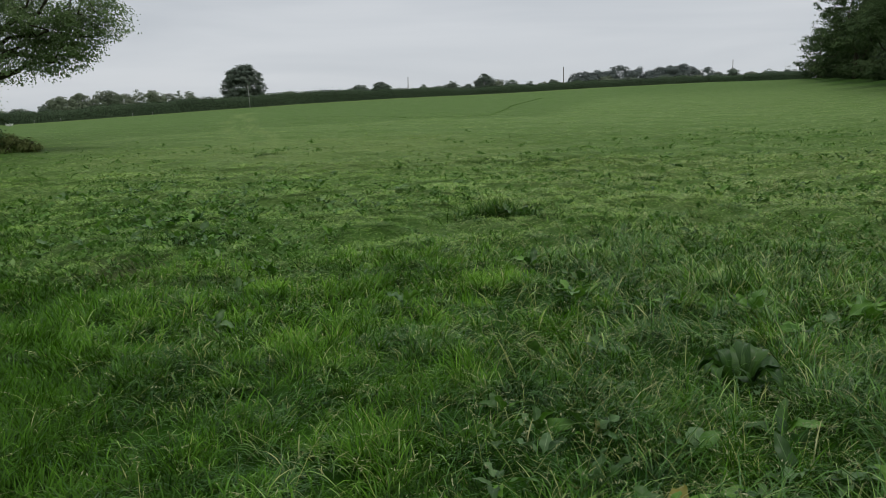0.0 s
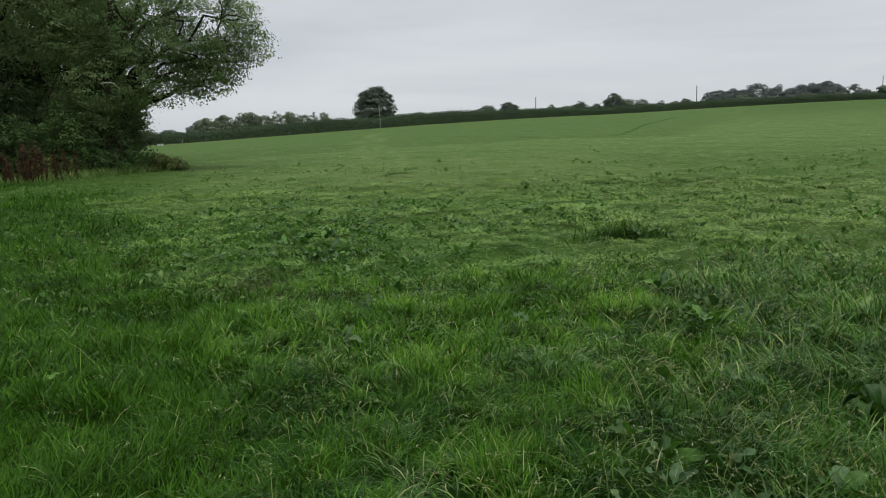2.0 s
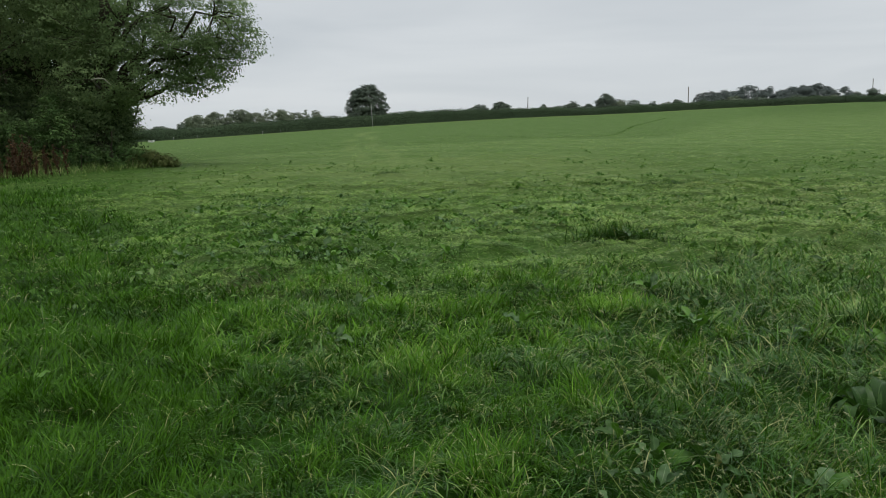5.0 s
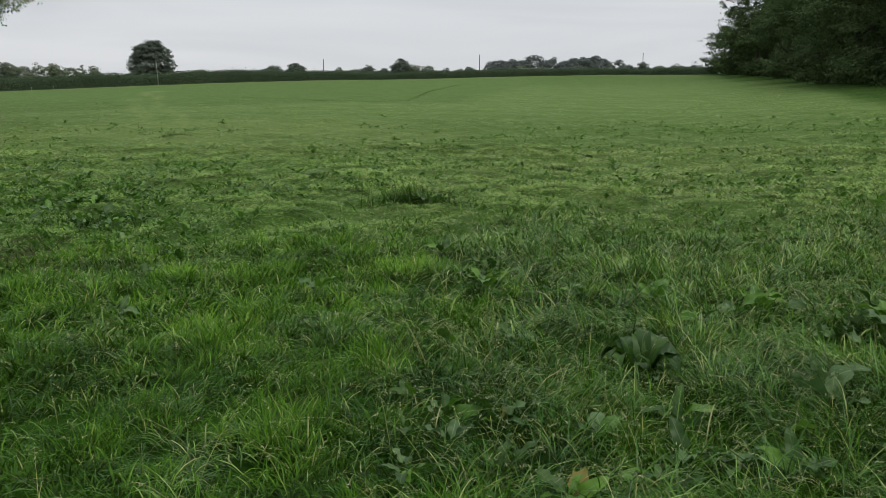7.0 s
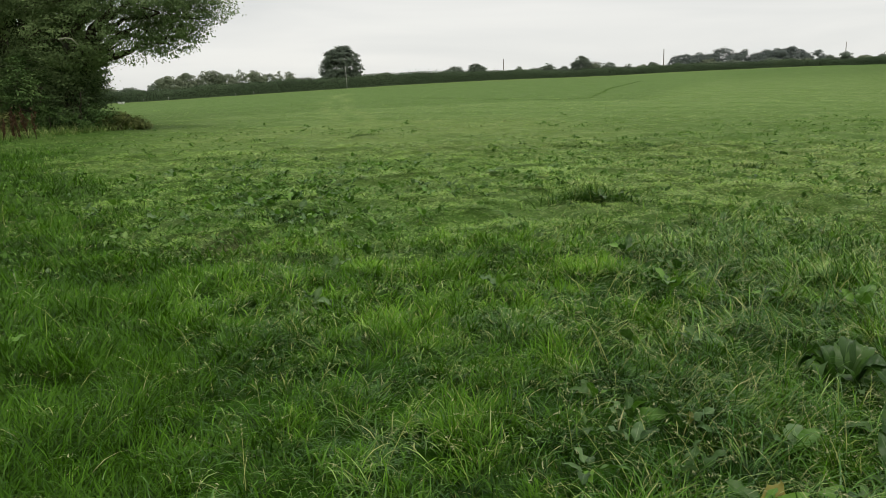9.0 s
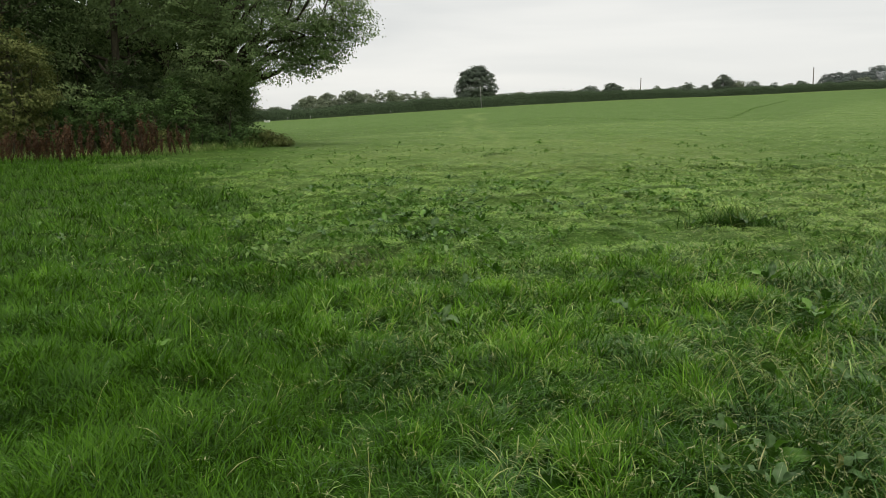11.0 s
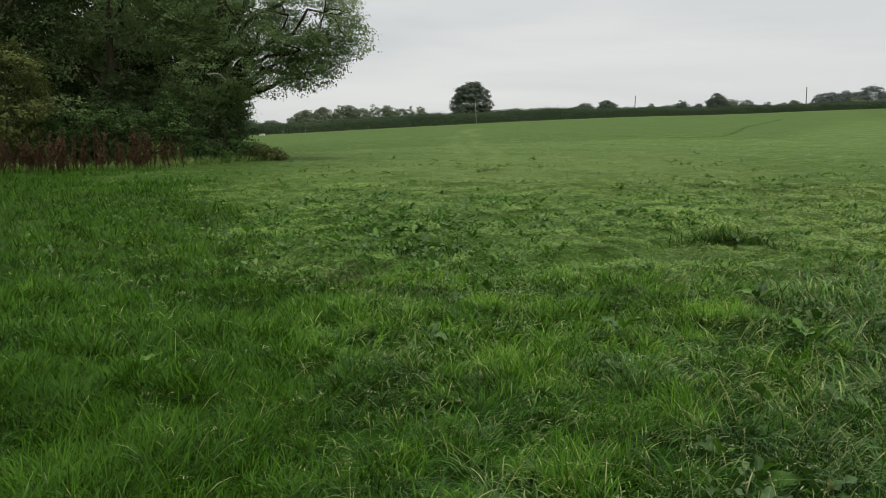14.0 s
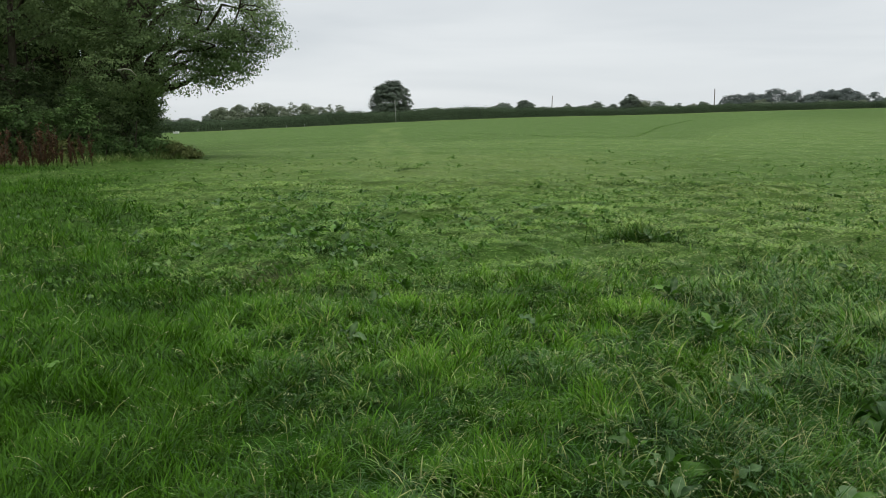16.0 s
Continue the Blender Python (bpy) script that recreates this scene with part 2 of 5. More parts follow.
def plain_material(name, a, b, scale, rough=0.7, metal=0.0):
    m = Nodes(name)
    n = m.noise(scale, 4.0, 0.6)
    return m.finish(m.ramp(n, (0.3, a), (0.7, b)), rough, m.bump(n, 0.3, 0.01), metal=metal)


RUST_SEED = leaf_material("dock_seed_rust", (0.046, 0.024, 0.013), (0.090, 0.048, 0.025), (0.165, 0.098, 0.050), patch=0.9, through_light=0.0)
SEED_PALE = leaf_material("grass_seed", (0.26, 0.29, 0.14), (0.36, 0.38, 0.20), (0.46, 0.46, 0.28), patch=2.0, through_light=0.15)
POLE_WOOD = plain_material("pole_wood", (0.10, 0.085, 0.07), (0.20, 0.18, 0.15), 6.0, 0.8)
POLE_PALE = plain_material("pole_pale", (0.26, 0.26, 0.25), (0.36, 0.36, 0.34), 4.0, 0.6)
WHITE_PLASTIC = plain_material("white_plastic", (0.62, 0.62, 0.60), (0.78, 0.78, 0.76), 3.0, 0.5)


# ---- mesh helpers ----
def mesh_of(name, verts, quads=(), tris=(), material=None, tone=None, layer="tone", smooth=False):
    """A mesh from vertex and face arrays, with one colour attribute if given."""
    me = bpy.data.meshes.new(name)
    verts = np.asarray(verts, dtype=np.float32)
    quads = np.asarray(quads, dtype=np.int32).reshape(-1, 4)
    tris = np.asarray(tris, dtype=np.int32).reshape(-1, 3)
    me.vertices.add(len(verts))
    me.vertices.foreach_set("co", verts.ravel())
    loops = np.concatenate([quads.ravel(), tris.ravel()])
    me.loops.add(len(loops))
    me.loops.foreach_set("vertex_index", loops)
    nq, nt = len(quads), len(tris)
    me.polygons.add(nq + nt)
    starts = np.concatenate([np.arange(nq) * 4, nq * 4 + np.arange(nt) * 3]).astype(np.int32)
    me.polygons.foreach_set("loop_start", starts)
    if smooth:
        me.polygons.foreach_set("use_smooth", np.ones(nq + nt, dtype=bool))
    me.update(calc_edges=True)
    if tone is not None:
        att = me.attributes.new(layer, "FLOAT_COLOR", "POINT")
        rgba = np.ones((len(verts), 4), dtype=np.float32)
        rgba[:, :3] = tone
        att.data.foreach_set("color", rgba.ravel())
    if material:
        me.materials.append(material)
    return me


def part(name, me, parent=None, label=""):
    ob = new(name, me)
    if parent:
        ob.parent = parent
    return tagged(ob, label) if label else ob


def thing(name, x, y, z, label, category, group="", kind="", turn=0.0):
    """An empty at a thing's base."""
    ob = new(name)
    ob.empty_display_size = 0.2
    ob.matrix_basis = pose(x, y, z, 0, 0, turn)
    return tagged(ob, label, category, group, kind)


def joined(pieces):
    """Several (verts, quads, tris) as one."""
    vs, qs, ts, n = [], [], [], 0
    for v, q, t in pieces:
        vs.append(v)
        if len(q):
            qs.append(np.asarray(q) + n)
        if len(t):
            ts.append(np.asarray(t) + n)
        n += len(v)
    return (np.concatenate(vs), np.concatenate(qs) if qs else np.zeros((0, 4), int), np.concatenate(ts) if ts else np.zeros((0, 3), int))


def tube(points, radii, sides=6, rng=None, rough=0.0):
    """A tapered tube along a line of points, closed at both ends."""
    pts, radii = np.asarray(points, float), np.asarray(radii, float)
    n = len(pts)
    tang = np.gradient(pts, axis=0)
    tang /= np.linalg.norm(tang, axis=1)[:, None] + 1e-9
    ref = np.where(np.abs(tang[:, 2:3]) > 0.9, np.array([[1.0, 0, 0]]), np.array([[0, 0, 1.0]]))
    u = np.cross(tang, ref)
    u /= np.linalg.norm(u, axis=1)[:, None]
    v = np.cross(tang, u)
    a = np.linspace(0, 2 * math.pi, sides, endpoint=False)
    rr = radii[:, None] * np.ones((1, sides))
    if rng is not None and rough:
        rr = rr * (1 + rough * rng.normal(size=(n, sides)))
    ring = pts[:, None, :] + rr[..., None] * (np.cos(a)[None, :, None] * u[:, None, :] + np.sin(a)[None, :, None] * v[:, None, :])
    verts = np.concatenate([ring.reshape(-1, 3), pts[:1], pts[-1:]])
    i, j = np.meshgrid(np.arange(n - 1), np.arange(sides), indexing="ij")
    jn = (j + 1) % sides
    quads = np.stack([i * sides + j, i * sides + jn, (i + 1) * sides + jn, (i + 1) * sides + j], -1).reshape(-1, 4)
    s = np.arange(sides)
    lo, hi = n * sides, n * sides + 1
    tris = np.concatenate([np.stack([np.full(sides, lo), (s + 1) % sides, s], -1),
                           np.stack([np.full(sides, hi), (n - 1) * sides + s, (n - 1) * sides + (s + 1) % sides], -1)])
    return verts, quads, tris


def unit(v):
    return v / (np.linalg.norm(v, axis=-1, keepdims=True) + 1e-9)


def leaves(centres, size, rng, up=0.6, slim=0.55):
    """Folded leaf blades, one quad each, at the centres."""
    n = len(centres)
    nor = unit(rng.normal(size=(n, 3)) + np.array([0, 0, up * 1.6]))
    u = unit(np.cross(nor, rng.normal(size=(n, 3))))
    v = np.cross(nor, u)
    s = (size * rng.uniform(0.6, 1.4, n))[:, None]
    fold = nor * s * 0.16
    verts = np.stack([centres - u * s * 0.5, centres + v * s * 0.5 * slim + fold, centres + u * s * 0.5, centres - v * s * 0.5 * slim + fold], 1)
    return verts.reshape(-1, 3), np.arange(4 * n).reshape(-1, 4), np.zeros((0, 3), int)


def value_noise(x, y, scale, seed=0):
    """Smooth noise from 0 to 1 over the plan."""
    x, y = np.asarray(x, float) / scale + 1000.0, np.asarray(y, float) / scale + 1000.0
    xi, yi = np.floor(x).astype(np.int64), np.floor(y).astype(np.int64)
    fx, fy = x - xi, y - yi
    fx, fy = fx * fx * (3 - 2 * fx), fy * fy * (3 - 2 * fy)

    def lattice(a, b):
        h = (a * 374761393 + b * 668265263 + seed * 974634777) & 0xFFFFFFFF
        h = ((h ^ (h >> 13)) * 1274126177) & 0xFFFFFFFF
        return ((h ^ (h >> 16)) & 0xFFFF) / 65535.0

    a, b, c, d = lattice(xi, yi), lattice(xi + 1, yi), lattice(xi, yi + 1), lattice(xi + 1, yi + 1)
    return (a * (1 - fx) + b * fx) * (1 - fy) + (c * (1 - fx) + d * fx) * fy


# ---- lie of the land ----
# bearing (left positive), rise of the field's far edge, distance of that edge
EDGE = [(-180, -0.4, 200), (-90, 0.6, 90), (-60, 1.2, 60), (-45, 1.5, 58), (-39.5, 1.75, 62), (-35.5, 2.1, 80), (-28.8, 2.3, 115),
        (-24.6, 2.68, 200), (-22.9, 2.66, 240), (-17.5, 2.54, 227), (-10.6, 2.4, 201), (-7.3, 2.25, 191), (-2.5, 2.07, 180),
        (2.6, 1.95, 170), (8, 1.69, 162), (12.8, 1.42, 157), (18.3, 1.07, 153), (23.8, 0.68, 150), (27.9, 0.42, 149),
        (34, 0.2, 150), (45, -0.1, 155), (60, -0.3, 160), (90, -0.5, 170), (180, -0.4, 200)]
BEARING = np.arange(-180, 181, 1.0)
KERNEL = np.exp(-0.5 * (np.arange(-6, 7) / 2.0) ** 2)
KERNEL /= KERNEL.sum()


def smooth_edge(k):
    row = np.interp(BEARING, [e[0] for e in EDGE], [e[k] for e in EDGE])
    return np.convolve(np.r_[row[:6][::-1], row, row[-6:][::-1]], KERNEL, "valid")


RISE, REACH = smooth_edge(1), smooth_edge(2)


def bearing(x, y):
    return np.degrees(np.arctan2(-np.asarray(x, float), np.asarray(y, float)))


def land(x, y):
    """Height of the field without its small humps."""
    r, az = np.hypot(x, y) + 1e-6, bearing(x, y)
    far = np.interp(az, BEARING, REACH)
    top = EYE + far * np.tan(np.radians(np.interp(az, BEARING, RISE)))
    return top * np.minimum(r / far, 1.0) ** 1.3


def heap(x, y):
    """Small heaps of cut grass and trodden tussocks, from 0 to 1."""
    return step(0.40, 0.70, 0.55 * value_noise(x, y, 0.36, 92) + 0.25 * value_noise(x, y, 0.17, 94) + 0.2 * value_noise(x, y, 1.1, 93))


def ground_z(x, y):
    r = np.hypot(x, y)
    humps = (value_noise(x, y, 1.7, 3) - 0.5) * 0.07 + ((value_noise(x, y, 0.55, 4) - 0.5) * 0.06 + (value_noise(x, y, 0.24, 14) - 0.5) * 0.035) * (1 - step(14, 24, r)) + (value_noise(x, y, 9.0, 5) - 0.5) * 0.12 * np.clip(r / 12 - 0.4, 0, 1)
    humps = humps + 0.11 * (value_noise(x, y, 0.75, 15) * value_noise(x, y, 2.0, 16) - 0.25) * step(7.5, 11, r) * (1 - step(30, 60, r))
    humps = humps + 0.075 * heap(x, y) * step(7.5, 10, r) * (1 - step(30, 60, r))
    return land(x, y) + humps * np.clip(1.6 - r / 90, 0.3, 1)


def gz(x, y):
    return float(ground_z(np.array([x]), np.array([y]))[0])


def at_bearing(az, d):
    return -math.sin(radians(az)) * d, math.cos(radians(az)) * d


def step(a, b, v):
    t = np.clip((v - a) / (b - a), 0, 1)
    return t * t * (3 - 2 * t)


def long_grass(x, y):
    """1 where the grass was left long, 0 where it was mown."""
    az, r = bearing(x, y), np.hypot(x, y)
    edge = np.interp(az, [-60, -40, -28, -16, -4, 7, 18, 23, 27, 31, 36, 42], [14, 12, 10.3, 9.3, 8.4, 7.8, 8.0, 9.5, 13, 19, 31, 48])
    edge = edge * (1 + (0.28 + 0.5 * step(18, 30, az)) * (value_noise(x, y, 2.2, 11) - 0.5))
    return 1 - step(0.80, 1.2, r / edge)


def cover_of(x, y):
    """What grows where: lushness with some painted shade in it, dry clippings, bare earth."""
    az, r = bearing(x, y), np.hypot(x, y)
    lush = long_grass(x, y) * (1 - 0.5 * step(8, 14, r))
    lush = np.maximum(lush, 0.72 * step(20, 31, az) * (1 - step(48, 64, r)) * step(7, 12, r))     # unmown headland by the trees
    lush = np.maximum(lush, 0.92 * step(0.66, 1.02, r / np.interp(-az, [20, 24.5, 28.5, 31.7, 35.1, 38.4, 40.5, 47], [400, 165, 105, 66, 47, 36, 31, 24])))     # greener grass under the wood, the wood's shade put into its colour
    lush = np.maximum(lush, 0.40 * step(4, 16, -az) * step(0.40, 0.75, r / np.interp(az, BEARING, REACH)))     # greener towards the wood, part of its shadow put into the colour
    # the strip along the hedge that was not cut
    wander = 6 * (value_noise(x, y, 22, 21) - 0.5)
    strip = step(64, 66, r + wander + 0.5 * np.abs(az - 1)) * (1 - step(6, 9, -az - (r - 66) * 0.07))
    lush = np.maximum(lush, 0.24 * strip)
    lush = np.maximum(lush, (0.6 - 0.2 * step(9, 12, r)) * (1 - step(20, 60, r)))            # thatch between the blades, darkened for the shade down there
    rows = 0.5 + 0.5 * np.sin((y * 0.93 + x * 0.36) * 2 * math.pi / 5.5 + 2.5 * value_noise(x, y, 16, 8))
    pale = 0.30 * rows * (1 - 0.6 * lush) * step(10, 16, r) * (1 - 0.8 * strip)
    pale = np.maximum(pale, 0.75 * (1 - step(0.5, 1.0, np.hypot((x + 4.5) / 11.0, (y - 30) / 15.0))) * (0.35 + 0.65 * value_noise(x, y, 2.5, 31)))
    pale = np.maximum(pale, 0.55 * (1 - step(0.3, 1.0, np.hypot((x - 7) / 9.0, (y - 17) / 9.0))) * value_noise(x, y, 1.8, 32))
    # tractor wheelings up to the pale pole, and the pale verge under the hedge
    lane = np.abs(x + 6.2 + (y - 26) * 0.239 + 0.6 * np.sin(y / 9))
    pale = np.maximum(pale, 0.75 * np.exp(-((lane - 0.9) / 0.35) ** 2) * step(22, 34, y) * (1 - step(110, 150, r)))
    q = r / np.interp(az, BEARING, REACH)
    verge = step(0.955, 0.97, q) * (1 - step(0.985, 1.0, q)) * step(-22, -16, az)
    pale = np.maximum(pale, 0.7 * verge)
    bare = np.exp(-(((x + 2.9) / 0.8) ** 2 + ((y - 8.2) / 0.7) ** 2)) * 0.75
    return lush, np.clip(pale, 0, 1), bare


def build_ground():
    az = np.unique(np.concatenate([np.arange(-180, 180, 3.0), np.arange(-48, 52, 0.7)]))
    rad = np.concatenate([[0.4, 0.8, 1.2], np.geomspace(1.6, 5, 60), np.geomspace(5.05, 24, 190), np.geomspace(24.3, 290, 130), np.geomspace(330, 4500, 14)])
    A, Rr = np.meshgrid(np.radians(az), rad)
    X, Y = -np.sin(A) * Rr, np.cos(A) * Rr
    Z = ground_z(X, Y)
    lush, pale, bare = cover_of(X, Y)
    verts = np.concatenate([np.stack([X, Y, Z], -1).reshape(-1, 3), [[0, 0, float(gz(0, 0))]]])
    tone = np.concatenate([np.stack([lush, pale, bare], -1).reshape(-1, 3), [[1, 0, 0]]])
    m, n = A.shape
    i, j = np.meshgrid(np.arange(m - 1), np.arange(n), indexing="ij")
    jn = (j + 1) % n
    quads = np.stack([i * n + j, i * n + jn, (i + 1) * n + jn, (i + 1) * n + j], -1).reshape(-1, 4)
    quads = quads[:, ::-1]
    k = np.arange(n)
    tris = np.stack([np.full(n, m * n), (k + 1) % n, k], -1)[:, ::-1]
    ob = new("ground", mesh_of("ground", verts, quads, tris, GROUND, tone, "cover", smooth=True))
    tagged(ob, "rising green meadow, partly mown, running up to the hedge", "field", kind="structure")


build_ground()


# ---- trees, hedge and bushes ----
def crown_lobes(height, width, count, rng, low=0.3):
    """Lobes of a broad crown about a trunk: offsets and half-axes."""
    lobes = [(0, 0, height * 0.68, width * 0.33, width * 0.33, height * 0.30)]
    for k in range(count):
        a = 2 * math.pi * (k + rng.uniform(-0.3, 0.3)) / count
        zc = height * rng.uniform(low + 0.12, 0.80)
        out = width * rng.uniform(0.22, 0.34) * (1.15 - 0.5 * max(0.0, zc / height - 0.5))
        s = width * rng.uniform(0.15, 0.23)
        lobes.append((math.cos(a) * out, math.sin(a) * out, zc, s, s, s * rng.uniform(0.65, 0.9)))
    return lobes


def turned_leaves(centres, normals, size, rng, slim=0.6):
    """Folded leaf blades, one quad each, facing along their normals."""
    n = len(centres)
    u = unit(np.cross(normals, rng.normal(size=(n, 3))))
    v = np.cross(normals, u)
    s = (size * rng.uniform(0.65, 1.35, n))[:, None]
    fold = normals * s * 0.14
    verts = np.stack([centres - u * s * 0.5, centres + v * s * 0.5 * slim + fold, centres + u * s * 0.5, centres - v * s * 0.5 * slim + fold], 1)
    return verts.reshape(-1, 3), np.arange(4 * n).reshape(-1, 4), np.zeros((0, 3), int)


def boughs(lob, bump, rng, dense):
    """Rounded boughs on the outside of a crown's lobes: centres, outward ways and radii."""
    cen, out = [], []
    for k, row in enumerate(lob):
        c, ax = row[:3], row[3:6]
        area = 4 * math.pi * (((ax[0] * ax[1]) ** 1.6 + (ax[0] * ax[2]) ** 1.6 + (ax[1] * ax[2]) ** 1.6) / 3) ** (1 / 1.6)
        way = unit(rng.normal(size=(max(5, int(dense * area / (math.pi * bump * bump))), 3)))
        p = c + way * ax * rng.uniform(0.72, 1.0, (len(way), 1))
        free = np.ones(len(p), bool)
        for m, other in enumerate(lob):
            if m != k:
                free &= np.linalg.norm((p - other[:3]) / other[3:6], axis=1) > 0.82
        cen.append(p[free]), out.append(way[free])
    cen, out = np.concatenate(cen), np.concatenate(out)
    return cen, out, bump * rng.uniform(0.5, 1.3, len(cen))


def build_tree(name, x, y, height, lobes, label, category="tree", group="", bump=1.0, leaf=0.2, cover=0.4, girth=0.3,
               leaf_mat=LEAF_OAK, seed=1, limbs=6, twigs=40, droop=0.0, trunks=1, base=None, dead=(), sink=0.05, stray=0.14, inner=40, ruffle=0.55, dense=0.95, spray=0.0):
    """A tree: trunk, limbs that reach into the lobes of the crown, twigs, and leaves round its boughs, facing outwards."""
    rng = np.random.default_rng(seed)
    ob = thing(name, x, y, gz(x, y) - sink if base is None else base, label, category, group)
    lob = np.array(lobes, float)
    cen, out, rad = boughs(lob, bump, rng, dense)
    cen[:, 2] = np.maximum(cen[:, 2], 0.25)
    # trunks
    heads = []
    for k in range(trunks):
        off = rng.normal(size=2) * 0.5 * (trunks > 1)
        top = np.array([lob[0, 0] * 0.6 + off[0] * 1.6, lob[0, 1] * 0.6 + off[1] * 1.6, height * 0.62])
        s = np.linspace(0, 1, 9)[:, None]
        line = np.array([off[0], off[1], 0.0]) * (1 - s) + top * s
        line[1:-1, :2] += rng.normal(size=(7, 2)) * girth * 0.35
        thick = girth * (1.0 - 0.72 * s[:, 0])
        thick[0] *= 1.45
        v, q, t = tube(line, thick, 9, rng, 0.06)
        bole = part("trunk", mesh_of("trunk", v, q, t, BARK, smooth=True), ob)
        heads.append(line)
    stem = heads[0]
    ends = []
    for k in range(min(limbs, len(lob))):
        goal = lob[k, :3]
        start = stem[int(np.clip(2 + 6 * (goal[2] / height) - 1, 2, 7))]
        s = np.linspace(0, 1, 7)[:, None]
        line = start * (1 - s) + goal * s
        line[:, 2] += np.sin(s[:, 0] * math.pi) * 0.10 * np.linalg.norm(goal - start)
        line[1:-1] += rng.normal(size=(5, 3)) * 0.04 * height * 0.4
        v, q, t = tube(line, girth * 0.42 * (1 - 0.8 * s[:, 0]), 6, rng, 0.05)
        part("limb", mesh_of("limb", v, q, t, BARK, smooth=True), bole)
        ends.append(line)
    ends = np.concatenate(ends) if ends else stem
    bits = []
    for k in rng.choice(len(cen), min(twigs, len(cen)), replace=False):
        goal = cen[k] + out[k] * rad[k] * 0.6
        start = ends[np.argmin(np.linalg.norm(ends - goal, axis=1))]
        s = np.linspace(0, 1, 4)[:, None]
        line = start * (1 - s) + goal * s
        line[1:-1] += rng.normal(size=(2, 3)) * 0.12
        bits.append(tube(line, girth * 0.10 * (1.1 - 0.9 * s[:, 0]) + 0.006, 3))
    if bits:
        v, q, t = joined(bits)
        tagged(part("twig_spray", mesh_of("twig_spray", v, q, t, BARK), ob), kind="stuff")
    for line in dead:                                             # bare, bleached branches; points in the world
        v, q, t = tube(np.array(line) - np.array(ob.location), np.linspace(0.05, 0.02, len(line)) * (1 - 0.35 * (height > 15)), 5)
        part("dead_branch", mesh_of("dead_branch", v, q, t, DEADWOOD, smooth=True), bole, "bleached bare branch")
    # leaves round the boughs, thicker above than below, some straying out
    many = np.maximum(6, (cover * 4 * math.pi * rad ** 2 / (0.3 * leaf ** 2) * rng.uniform(0.6, 1.2, len(rad))).astype(int))
    pick = np.repeat(np.arange(len(rad)), many)
    n = len(pick)
    way = unit(rng.normal(size=(n, 3)) + 0.8 * out[pick] + np.array([0, 0, 0.35]))
    far = np.where(rng.uniform(0, 1, n) < stray, rng.uniform(1.0, 1.45, n), 1 - 0.5 * rng.uniform(0, 1, n) ** 2)
    pos = cen[pick] + way * (rad[pick] * far)[:, None] * np.array([1.12, 1.12, 0.72])
    pos[:, 2] -= droop * rad[pick] * rng.uniform(0, 1, n) ** 2 * (1 - way[:, 2])
    nor = unit(way + 0.35 * out[pick] + np.array([0, 0, 0.3]) + ruffle * rng.normal(size=(n, 3)))
    if spray:                                                     # leaves held in flat sprays of fourteen, with gaps between
        lead = np.arange(n) // 14 * 14
        pos = pos[lead] + rng.normal(size=(n, 3)) * spray * np.array([1, 1, 0.42])
        nor = unit(0.6 * nor[lead] + 0.5 * nor + np.array([0, 0, 0.3]))
    made = [(pos, nor, leaf)]
    deep = np.repeat(np.arange(len(lob)), inner)                  # the shaded inside
    ip = lob[deep, :3] + unit(rng.normal(size=(len(deep), 3))) * lob[deep, 3:6] * rng.uniform(0.15, 0.85, (len(deep), 1))
    made.append((ip, unit(rng.normal(size=(len(deep), 3))), 0.05 * float(lob[:, 3:6].mean()) + 1.3 * leaf))
    pieces = []
    for p, nrm, size in made:
        p[:, 2] = np.maximum(p[:, 2], 0.06)
        pieces.append(turned_leaves(p, nrm, size, rng))
    v, q, t = joined(pieces)
    part("crown", mesh_of("crown", v, q, t, leaf_mat), ob)
    return ob


def ring_lobes(span, height, count, rng):
    """Lobes of a bush that reaches down to the ground."""
    out = [(0, 0, height * 0.5, span * 0.32, span * 0.32, height * 0.45)]
    for k in range(count):
        a = 2 * math.pi * (k + rng.uniform(-0.3, 0.3)) / count
        d, s = span * rng.uniform(0.2, 0.36), span * rng.uniform(0.14, 0.24)
        out.append((math.cos(a) * d, math.sin(a) * d, height * rng.uniform(0.2, 0.6), s, s, height * rng.uniform(0.2, 0.33)))
    return out


rng0 = np.random.default_rng(5)

